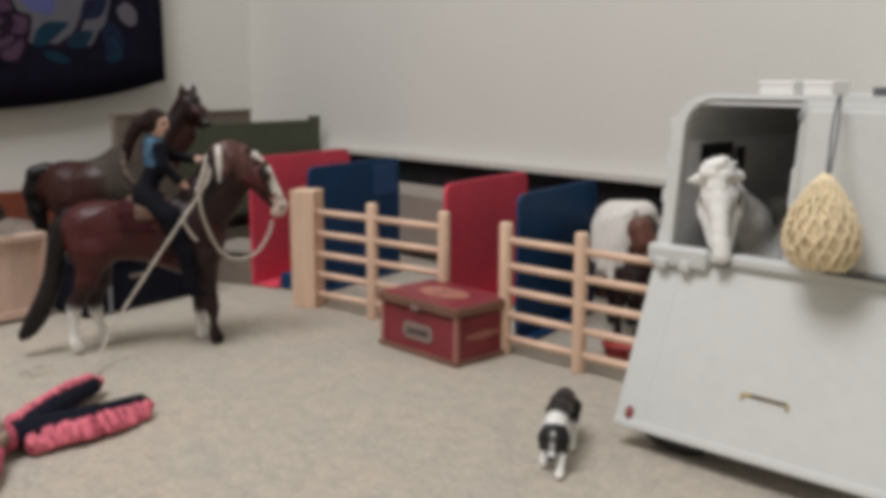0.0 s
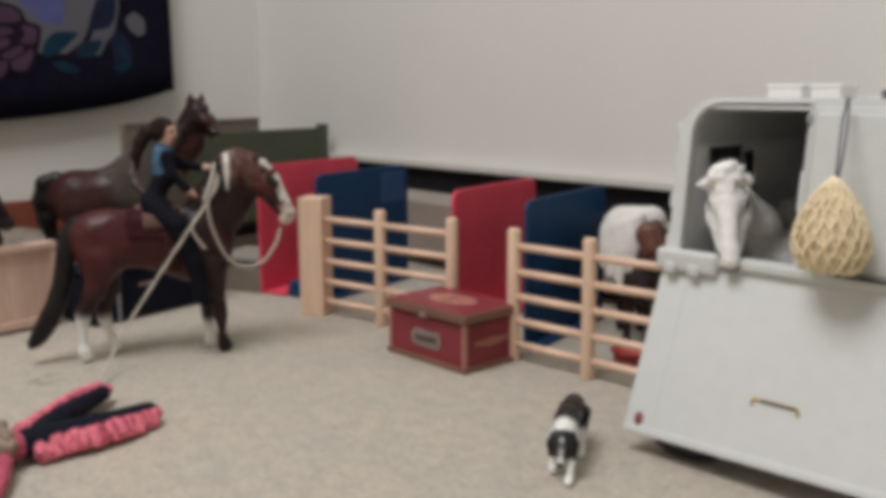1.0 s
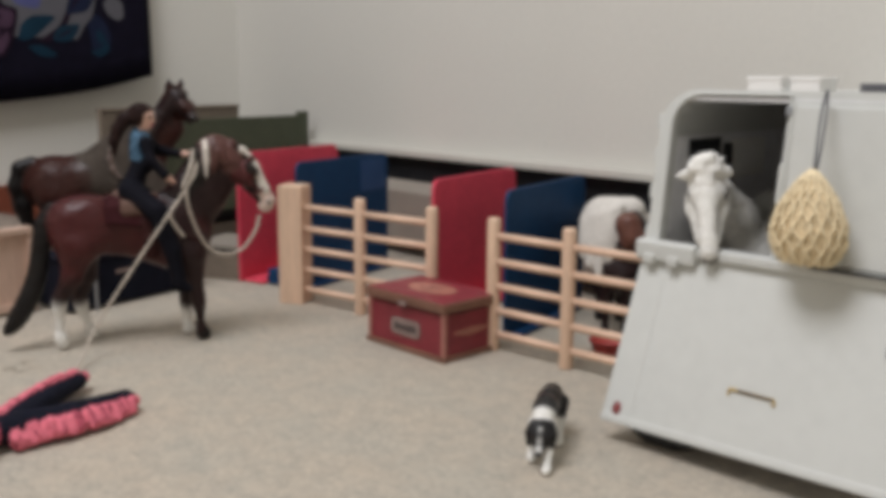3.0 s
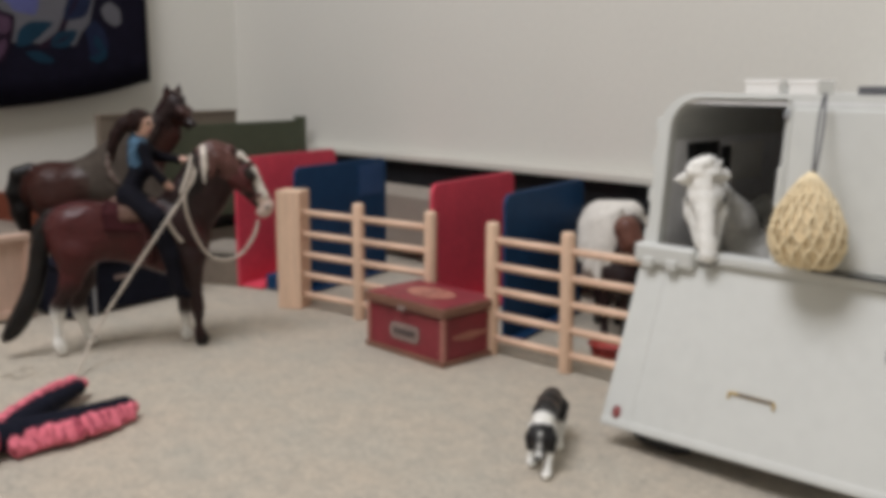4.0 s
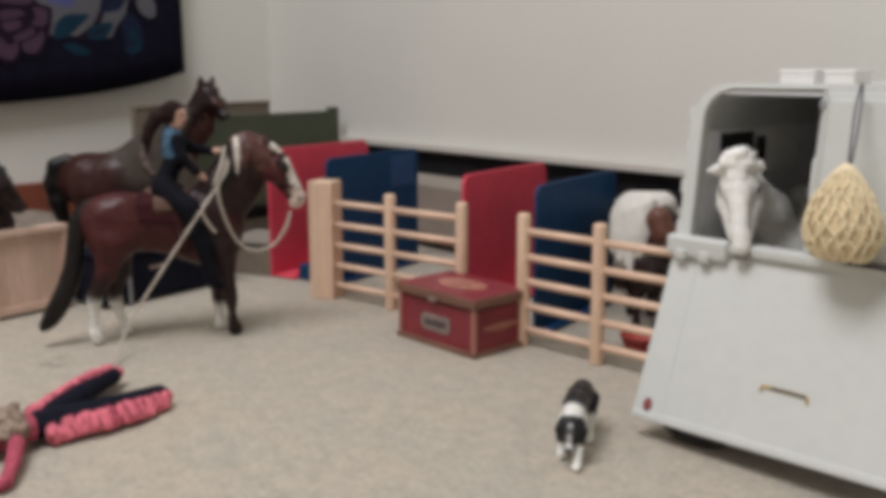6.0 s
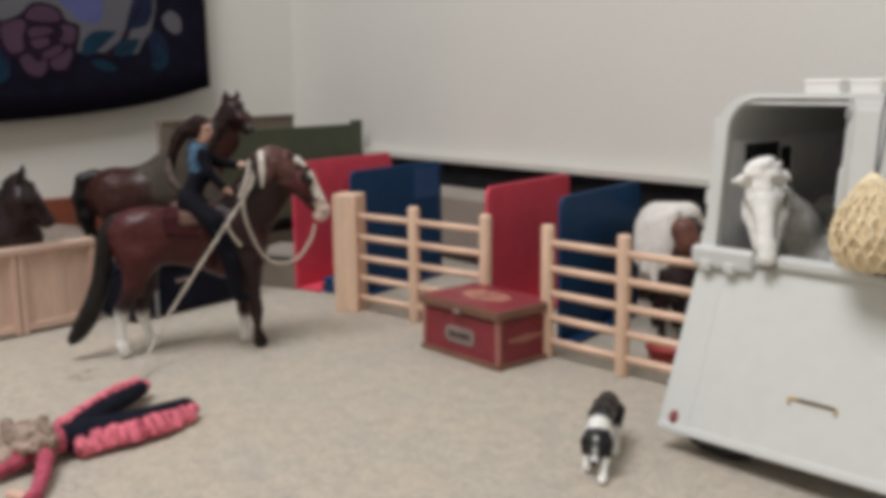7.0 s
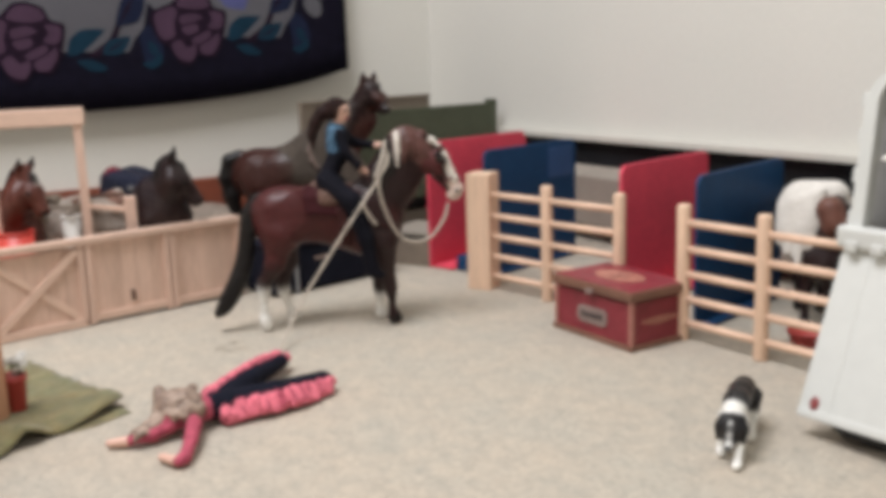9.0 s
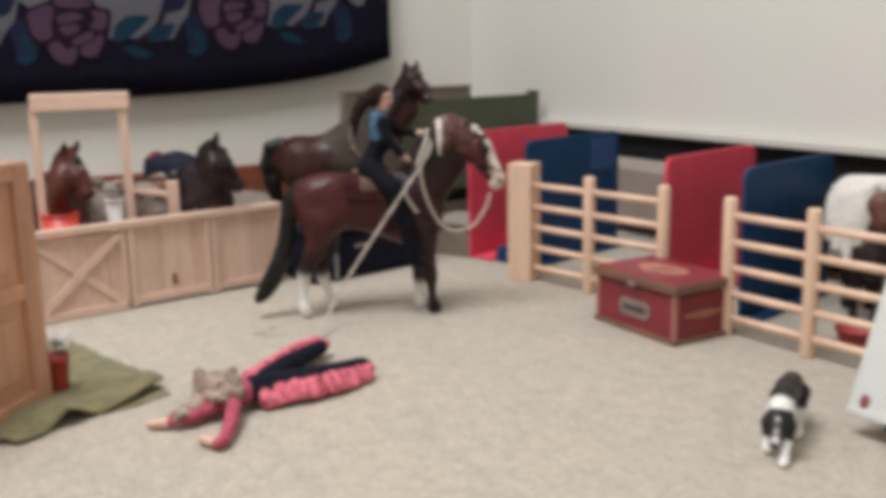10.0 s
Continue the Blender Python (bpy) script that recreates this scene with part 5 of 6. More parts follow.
    for i, p in enumerate(crest[:-1]):
        c.limb(p, crest[i + 1], 0.0040, 0.0040, BLACKHAIR if i < 12 else MANEBROWN)
        for k in range(4):
            q = p.lerp(crest[i + 1], k / 4) + Vector((0, -0.001, 0.001))
            drop, sway = rnd.uniform(0.020, 0.034), rnd.uniform(-0.002, 0.006)
            tone = BLACKHAIR if i < 13 else (MANEBROWN if rnd.random() < 0.75 else BROWNHAIR)
            out = 0.0125 if i < 20 else 0.0100
            c.chain([q, q + Vector((0.2 * sway, -0.65 * out, -0.25 * drop)), q + Vector((0.6 * sway, -1.05 * out, -0.65 * drop)), q + Vector((sway, -1.2 * out, -drop))], [0.0026, 0.0027, 0.0022, 0.0008], tone, flesh="hair")
    for k in range(2):
        w = 0.0013 * (k - 0.5)
        c.chain([(0.0990 + w, -0.006, 0.2215), (0.0986 + w, -0.0150, 0.2140), (0.0990 + w, -0.0185, 0.2020), (0.0986 + 0.7 * w, -0.0195, 0.1835 + 0.002 * (k % 2))], [0.0018, 0.0020, 0.0018, 0.0008], WHITECOAT, flesh="hair")
    for k in range(8):
        w = 0.0014 * (k - 3.5)
        c.chain([(0.1345, w, 0.2110), (0.1400, 1.2 * w - 0.002, 0.2125), (0.1465 + 0.001 * (k % 3), 1.6 * w - 0.005, 0.2060)], [0.0026, 0.0030, 0.0014], WHITECOAT, flesh="hair")
    # tail: a thick switch of locks, swelling before its tip
    tail_line = [(-0.0630, 0.0000, 0.1525), (-0.0718, -0.0020, 0.1385), (-0.0761, -0.0040, 0.1144), (-0.0799, -0.0050, 0.0900), (-0.0876, -0.0070, 0.0661), (-0.0980, -0.0090, 0.0448), (-0.1080, -0.0100, 0.0283), (-0.1153, -0.0100, 0.0201)]
    wide = [0.0062, 0.0070, 0.0076, 0.0082, 0.0092, 0.0104, 0.0075, 0.0015]
    c.limb(tail_line[0], tail_line[1], 0.0070, 0.0080, BLACKHAIR)
    for k in range(26):
        a, r = 2 * math.pi * k / 13, 0.45 if k < 13 else 0.85
        stop = rnd.choice((6, 7, 8, 8))
        pts = [Vector(p) + Vector((w * r * math.cos(a + 0.25 * j), 0.8 * w * r * math.sin(a + 0.25 * j), 0)) for j, (p, w) in enumerate(zip(tail_line[:stop], wide))]
        c.chain(spline(pts, 2), [0.0032] * (2 * stop - 2) + [0.0012], BLACKHAIR, flesh="hair")
    return c.build("model_horse", MAIN, "dark chestnut model horse with white socks and a blaze", "model horse", "model horses", h=0.0015, k=0.0018, painted=True)


show_horse()
horse("model_horse", pose(-0.4895, 1.414, 0, 0, 0, 18) @ Matrix.Scale(1.13, 4), "bay model horse in a khaki rug before the green stall wall", REDBAY, DARKBAY, DARKBAY, base=(0.060, 0.006, 0.150), lean=0.010, neck=(0.096, -0.002, 0.229), nose=(0.119, -0.027, 0.202), rug=BLANKET, rug2=REDBAY, muzzle=DARKBAY, cowl=BLANKET, tail="bun", hs=0.72, hm=0.76, ears=0.020, nk=0.74)
horse("model_horse", pose(-0.7740, 1.0890, 0.0, 0, 0, -50) @ Matrix.Scale(0.965, 4), "bright bay model horse with pricked ears in the pen", BAY, BLACKHAIR, DARKBAY, neck=(0.085, 0.010, 0.182), nose=(0.108, 0.030, 0.140), star=WHITECOAT, hs=0.95, hm=0.95, jowl=0.9, base=(0.064, -0.013, 0.128))
horse("model_horse", pose(-0.622, 1.169, 0.014, 0, 0, -45), "dark bay model horse in a plaid navy and red rug", DARKBAY, BLACKHAIR, DARKBAY, neck=(0.080, 0.004, 0.163), nose=(0.094, 0.036, 0.119), rug=PLAID, rug2=PLAID, star=WHITECOAT, hs=0.92, hm=0.92, ears=0.024, jowl=0.8, nk=0.78, checks=True)


def covered_horse():
    c = Clay()
    place = pose(0.222, 1.150, 0, 0, 0, -92)
    # brown head turned aside, looking out from under the sheet
    c.limb((0.0887, 0.0031, 0.1310), (0.0942, 0.0091, 0.1164), 0.0146, 0.0133, SORREL, 1.00)
    c.limb((0.0942, 0.0091, 0.1164), (0.0990, 0.0197, 0.1122), 0.0106, 0.0073, SORREL, 1.00)
    c.limb((0.0810, 0.0118, 0.1376), (0.0878, 0.0198, 0.1296), 0.0093, 0.0080, DARKBAY, 1.00)
    c.limb((0.0990, 0.0197, 0.1122), (0.0990, 0.0246, 0.1174), 0.0066, 0.0040, DARKBAY, 1.00)
    c.limb((0.0846, 0.0010, 0.1043), (0.0846, 0.0092, 0.0899), 0.0146, 0.0133, DARKBAY, 1.00)
    # dark breast and legs
    c.limb((0.0719, -0.0143, 0.0820), (0.0831, 0.0024, 0.0711), 0.0199, 0.0186, DARKBAY, 1.00, flesh=True)
    c.limb((0.0089, -0.0122, 0.0904), (0.0754, -0.0004, 0.0761), 0.0266, 0.0212, DARKBAY, 1.00, flesh=True)
    for x, y in ((0.088, 0.006), (0.086, -0.017), (0.014, 0.010), (0.010, -0.014)):
        c.limb((x - 0.004, y, 0.070), (x, y, 0.038), 0.0110, 0.0055, DARKBAY)
        c.limb((x, y, 0.038), (x, y, 0.014), 0.0046, 0.0040, DARKBAY)
        c.limb((x, y, 0.010), (x + 0.003, y, 0.0062), 0.0046, 0.0058, BLACKHAIR)
    c.build("model_horse", place, "brown model horse standing under a loose white sheet", "model horse", "model horses", h=0.002, k=0.0018, painted=True)
    c = Clay()
    # loose white sheet hanging over the back in soft folds
    c.limb((0.0600, -0.0225, 0.1448), (0.0689, 0.0097, 0.1475), 0.0133, 0.0119, SHEET, 1.00, flesh=True)
    c.limb((0.0576, -0.0269, 0.1292), (0.0709, -0.0092, 0.1268), 0.0186, 0.0186, SHEET, 1.00, flesh=True)
    c.limb((0.0642, -0.0311, 0.1103), (0.0768, -0.0147, 0.1107), 0.0159, 0.0146, SHEET, 1.00, flesh=True)
    c.limb((0.0711, -0.0328, 0.0936), (0.0767, -0.0266, 0.0802), 0.0106, 0.0093, SHEET, 1.00, flesh=True)
    c.limb((0.0829, -0.0177, 0.0973), (0.0859, -0.0093, 0.0992), 0.0080, 0.0040, SHEET, 1.00, flesh=True)
    c.limb((0.0686, 0.0163, 0.1436), (0.0693, 0.0230, 0.1333), 0.0080, 0.0060, SHEET, 1.00, flesh=True)
    c.limb((-0.0375, -0.0103, 0.1254), (0.0536, -0.0100, 0.1320), 0.0199, 0.0199, SHEET, 1.00, flesh=True)
    c.limb((0.0664, -0.0397, 0.1272), (0.0716, -0.0445, 0.0937), 0.0046, 0.0040, SHEET, 1.00)
    c.limb((0.0739, -0.0320, 0.1382), (0.0826, -0.0379, 0.0839), 0.0046, 0.0040, SHEET, 1.00)
    c.limb((0.0788, -0.0225, 0.1423), (0.0903, -0.0270, 0.0737), 0.0046, 0.0040, SHEET, 1.00)
    c.limb((0.0818, -0.0128, 0.1460), (0.0905, -0.0161, 0.0909), 0.0046, 0.0040, SHEET, 1.00)
    c.limb((0.0825, -0.0042, 0.1507), (0.0847, -0.0089, 0.1303), 0.0046, 0.0040, SHEET, 1.00)
    c.build("horse_sheet", place, "loose crumpled white sheet draped over the brown horse", "horse sheet", h=0.002, k=0.0018)


covered_horse()


def trailer_horse():
    c = Clay()
    # skull, flat cheeks and a long face that narrows to the muzzle
    c.limb((0.1076, -0.0234, 0.1815), (0.1138, -0.0188, 0.1669), 0.0122, 0.0132, GREYCOAT, 1.00)
    c.limb((0.1124, -0.0311, 0.1620), (0.1144, -0.0285, 0.1542), 0.0075, 0.0080, GREYCOAT, 1.00)
    c.limb((0.1168, -0.0290, 0.1717), (0.1191, -0.0243, 0.1687), 0.0042, 0.0033, GREYCOAT, 1.00)
    c.limb((0.1161, -0.0268, 0.1518), (0.1279, -0.0134, 0.1327), 0.0061, 0.0047, GREYCOAT, 1.00)
    c.ball((0.1221, -0.0285, 0.1659), 0.0014, EYE)
    c.ball((0.1437, -0.0019, 0.1259), 0.0010, GREYNOSE)
    c.limb((0.1015, -0.0127, 0.1628), (0.1043, -0.0116, 0.1550), 0.0075, 0.0080, GREYCOAT, 1.00)
    c.limb((0.1060, -0.0107, 0.1724), (0.1110, -0.0106, 0.1693), 0.0042, 0.0033, GREYCOAT, 1.00)
    c.limb((0.1065, -0.0107, 0.1525), (0.1227, -0.0045, 0.1332), 0.0061, 0.0047, GREYCOAT, 1.00)
    c.ball((0.1086, -0.0059, 0.1668), 0.0016, EYE)
    c.ball((0.1386, 0.0067, 0.1264), 0.0010, GREYNOSE)
    c.limb((0.1174, -0.0172, 0.1674), (0.1300, -0.0052, 0.1340), 0.0098, 0.0064, GREYCOAT, 1.00)
    c.limb((0.1061, -0.0227, 0.1549), (0.1215, -0.0101, 0.1319), 0.0098, 0.0064, GREYCOAT, 1.00)
    c.limb((0.1302, -0.0050, 0.1323), (0.1326, -0.0026, 0.1248), 0.0068, 0.0072, GREYCOAT, 1.00)
    c.limb((0.1344, -0.0037, 0.1191), (0.1318, 0.0006, 0.1198), 0.0038, 0.0038, GREYNOSE, 1.00)
    # ears out to the sides
    c.limb((0.1154, -0.0290, 0.1834), (0.1209, -0.0337, 0.1817), 0.0042, 0.0042, GREYCOAT, 1.00)
    c.limb((0.1209, -0.0337, 0.1817), (0.1275, -0.0403, 0.1803), 0.0042, 0.0009, GREYCOAT, 1.00)
    c.limb((0.1061, -0.0134, 0.1849), (0.1035, -0.0090, 0.1855), 0.0042, 0.0038, GREYCOAT, 1.00)
    c.limb((0.1035, -0.0090, 0.1855), (0.1028, -0.0033, 0.1832), 0.0033, 0.0009, GREYCOAT, 1.00)
    # neck bent back into the trailer, and the body behind; SHADEDGREY paints in the trailer's shade
    c.limb((0.0889, -0.0245, 0.1685), (0.0591, -0.0223, 0.1423), 0.0118, 0.0151, GREYCOAT, 1.00, flesh=True)
    c.limb((0.0591, -0.0223, 0.1423), (0.0420, -0.0236, 0.1134), 0.0151, 0.0198, GREYCOAT, 1.00, flesh=True)
    c.limb((0.0809, -0.0389, 0.1379), (0.0609, -0.0370, 0.1140), 0.0094, 0.0141, SHADEDGREY, 1.00, flesh=True)
    c.limb((-0.045, -0.004, 0.098), (0.030, -0.010, 0.098), 0.0330, 0.0330, GREYCOAT, 0.9, flesh=True)
    c.limb((-0.060, -0.006, 0.108), (-0.030, -0.008, 0.112), 0.0270, 0.0250, GREYCOAT, 0.9, flesh=True)
    c.limb((0.012, -0.0174, 0.148), (-0.010, -0.012, 0.115), 0.0140, 0.0220, SHADEDGREY, 1.00, flesh=True)
    for x, y in ((0.036, -0.022), (0.040, 0.006), (-0.058, -0.022), (-0.050, 0.010)):
        c.limb((x, y, 0.080), (x, y, 0.042), 0.0140, 0.0060, GREYCOAT)
        c.limb((x, y, 0.042), (x, y, 0.014), 0.0050, 0.0045, SHADEDGREY)
        c.limb((x, y, 0.010), (x + 0.003, y, 0.0066), 0.0050, 0.0062, GREYNOSE)
    puff = random.Random(2)
    roots = [Vector((0.1193, -0.0283, 0.1850)), Vector((0.1167, -0.0204, 0.1872)), Vector((0.1103, -0.0131, 0.1855))]
    tops = [Vector((0.1190, -0.0292, 0.1955)), Vector((0.1164, -0.0215, 0.2010)), Vector((0.1108, -0.0150, 0.1985)), Vector((0.1052, -0.0072, 0.1885))]
    for k in range(95):
        u = puff.uniform(0, 1)
        q = (roots[0].lerp(roots[1], 2 * u) if u < 0.5 else roots[1].lerp(roots[2], 2 * u - 1)) + Vector((puff.uniform(-0.004, 0.006), 0, 0))
        i = min(2, int(3 * u))
        e = tops[i].lerp(tops[i + 1], 3 * u - i) + Vector((puff.uniform(-0.007, 0.006), puff.uniform(-0.003, 0.003), puff.uniform(-0.011, 0.001)))
        c.chain([q, q.lerp(e, 0.55) + Vector((0.001, 0, 0.001)), e], [0.0026, 0.0025, 0.0010], LOCKWHITE, flesh="hair")
    for k in range(9):
        w = 0.0013 * (k - 4)
        q = Vector((0.1200, -0.0185, 0.1868)) + Vector((-0.4 * w, w, 0))
        c.chain([q, q + Vector((0.0022, 0.002, -0.010)), Vector((0.1240, -0.0128, 0.1665 + 0.006 * puff.random())) + Vector((-0.2 * w, 0.5 * w, 0))], [0.0022, 0.0020, 0.0008], LOCKWHITE, flesh="hair")
    c.build("model_horse", TRL @ pose(0.068, 0.175, 0.038, 0, 0, -90), "pale grey model horse looking out of the trailer", "model horse", "model horses", h=0.0015, k=0.0016, painted=True)


trailer_horse()


def saddle():
    c = Clay()
    # tan seat with a raised cantle and a horn, maroon pad and skirts, straps lying on the coat
    c.limb((0.010, 0, 0.1580), (0.042, 0, 0.1600), 0.0080, 0.0080, TAN, 1.6)
    c.chain([(0.006, -0.014, 0.1560), (0.004, -0.006, 0.1640), (0.004, 0.006, 0.1640), (0.006, 0.014, 0.1560)], [0.0042, 0.0050, 0.0050, 0.0042], TAN)
    c.limb((0.056, 0, 0.163), (0.059, 0, 0.172), 0.0048, 0.0042, TAN)
    for s in (-1, 1):
        for x in [-0.006 + 0.004 * i for i in range(13)]:
            low = 0.1385 - 0.10 * max(0, x)
            c.chain([(x, 0.010 * s, 0.1600), (x, 0.0215 * s, 0.1530), (x, 0.0275 * s, low)], [0.0046, 0.0040, 0.0026], MAROON)
        for x in [0.012 + 0.004 * i for i in range(5)]:
            c.chain([(x, 0.013 * s, 0.1620), (x, 0.0245 * s, 0.1560), (x, 0.0280 * s, 0.1500)], [0.0040, 0.0036, 0.0026], TAN)
        for x in (0.030, 0.034, 0.038):
            c.chain([(x, 0.0300 * s, 0.140), (x + 0.002, 0.0330 * s, 0.120), (x + 0.004, 0.0310 * s, 0.100)], [0.0026, 0.0026, 0.0020], LEATHER)
        c.chain([(0.046, 0.0300 * s, 0.138), (0.066, 0.0320 * s, 0.124), (0.086, 0.0250 * s, 0.116), (0.097, 0.0, 0.112)], [0.0020, 0.0020, 0.0020, 0.0020], LEATHER)
    c.build("saddle", MAIN, "tan leather saddle over a dark red pad on the chestnut horse", "saddle", h=0.0014, k=0.0012)


saddle()


def bridle():
    c = thing("halter", MAIN, "red halter straps round the chestnut horse's head", "halter")
    neck, nose = Vector(HEAD[0]), Vector(HEAD[1])
    fwd = (nose - neck).normalized()
    side = Vector((0, 0, 1)).cross(fwd).normalized()
    upw = fwd.cross(side)
    for d, a, b in ((0.040, 0.0090, 0.0110), (0.004, 0.0120, 0.0150)):
        ring = [neck + fwd * d - upw * 0.002 + side * a * math.cos(k * math.pi / 10) + upw * b * math.sin(k * math.pi / 10) for k in range(21)]
        part("strap", tube(ring, 0.0015, 8), HALTER, c, smooth=True)
    for s in (-1, 1):
        part("cheek_strap", tube([neck + fwd * 0.004 + side * 0.0125 * s, neck + fwd * 0.020 - upw * 0.006 + side * 0.0125 * s, neck + fwd * 0.040 + side * 0.0092 * s], 0.0014, 8), HALTER, c, smooth=True)


bridle()


def rider():
    c = Clay()
    c.limb((0.008, 0, 0.172), (0.017, 0, 0.196), 0.0125, 0.0098, JACKET, 1.25)
    c.limb((0.016, 0, 0.208), (0.018, 0, 0.228), 0.0090, 0.0098, SHIRT, 1.2)
    c.limb((0.024, 0, 0.196), (0.027, 0, 0.221), 0.0082, 0.0080, JACKET, 1.3)
    c.limb((0.022, 0, 0.230), (0.024, 0, 0.240), 0.0044, 0.0042, SKIN)
    c.limb((0.0245, -0.005, 0.2425), (0.0250, -0.005, 0.2510), 0.0074, 0.0090, SKIN)
    c.ball((0.0328, -0.008, 0.2465), 0.0020, SKIN)
    c.limb((0.0175, 0.001, 0.248), (0.0215, -0.001, 0.2560), 0.0096, 0.0086, DOLLHAIR)
    c.limb((0.0165, -0.009, 0.248), (0.0190, -0.009, 0.257), 0.0058, 0.0060, DOLLHAIR)
    c.chain([(0.013, 0, 0.254), (0.004, -0.001, 0.247), (-0.003, -0.002, 0.237), (-0.008, -0.003, 0.224), (-0.008, -0.003, 0.209)], [0.0070, 0.0072, 0.0066, 0.0054, 0.0022], DOLLHAIR)
    c.limb((0.0185, -0.004, 0.2570), (0.0270, -0.006, 0.2575), 0.0066, 0.0050, DOLLHAIR)
    c.ball((0.0295, -0.0122, 0.2500), 0.0013, EYE)
    c.limb((0.0302, -0.0100, 0.2410), (0.0310, -0.0075, 0.2410), 0.0009, 0.0009, ROSECLOTH)
    c.chain([(0.0265, -0.0100, 0.2560), (0.0205, -0.0120, 0.2510), (0.0185, -0.0115, 0.2430)], [0.0030, 0.0030, 0.0018], DOLLHAIR)
    # far arm reaches to the horn, near arm hangs to the rope
    c.chain([(0.024, 0.014, 0.224), (0.040, 0.016, 0.211), (0.061, 0.006, 0.208)], [0.0062, 0.0054, 0.0044], JACKET)
    c.limb((0.063, 0.005, 0.208), (0.071, 0.003, 0.208), 0.0034, 0.0029, SKIN)
    c.chain([(0.024, -0.014, 0.223), (0.028, -0.020, 0.204), (0.042, -0.022, 0.188)], [0.0060, 0.0052, 0.0044], JACKET)
    c.limb((0.044, -0.021, 0.186), (0.051, -0.019, 0.180), 0.0038, 0.0030, SKIN)
    for s in (-1, 1):
        c.chain([(0.006, 0.012 * s, 0.170), (0.032, 0.034 * s, 0.150), (0.046, 0.040 * s, 0.108), (0.052, 0.041 * s, 0.072)], [0.0130, 0.0110, 0.0090, 0.0078], JACKET)
        c.limb((0.052, 0.042 * s, 0.068), (0.062, 0.043 * s, 0.065), 0.0060, 0.0042, JACKET)
    c.build("rider_doll", MAIN @ pose(0.012, 0, 0), "seated rider doll with a brown ponytail and dark clothes", "doll", h=0.0016, k=0.0016)


rider()


def rope():
    r = thing("lead_rope", MAIN, "cream twisted cotton rope from the saddle to the lying doll", "rope")

    def strand(pts, rad, turns):
        """Two plies wound round the line."""
        line = spline(pts, 12)
        for ply in (0, math.pi):
            out = []
            for i, p in enumerate(line):
                a = ply + turns * 2 * math.pi * i / len(line)
                d = (line[min(i + 1, len(line) - 1)] - line[max(i - 1, 0)]).normalized()
                s = d.cross(Vector((0, 1, 0.2))).normalized()
                out.append(p + rad * 0.55 * (math.cos(a) * s + math.sin(a) * d.cross(s)))
            part("ply", tube(out, rad * 0.62, 7), ROPE, r, smooth=True)

    strand([(0.090, -0.004, 0.210), (0.083, -0.026, 0.192), (0.073, -0.042, 0.172), (0.051, -0.050, 0.142), (0.014, -0.056, 0.090), (-0.022, -0.062, 0.036), (-0.036, -0.092, 0.012), (-0.042, -0.136, 0.010)], 0.0018, 34)
    strand([(0.092, 0.002, 0.210), (0.086, -0.028, 0.190), (0.075, -0.042, 0.172), (0.080, -0.042, 0.142), (0.095, -0.038, 0.110), (0.114, -0.034, 0.100), (0.134, -0.028, 0.104), (0.150, -0.018, 0.122), (0.156, -0.012, 0.138)], 0.0018, 34)
    strand([(0.062, -0.047, 0.158), (0.057, -0.048, 0.147), (0.063, -0.047, 0.134), (0.070, -0.046, 0.124)], 0.0017, 9)
    strand([(0.086, -0.010, 0.214), (0.080, -0.032, 0.196), (0.071, -0.044, 0.176)], 0.0018, 9)


rope()


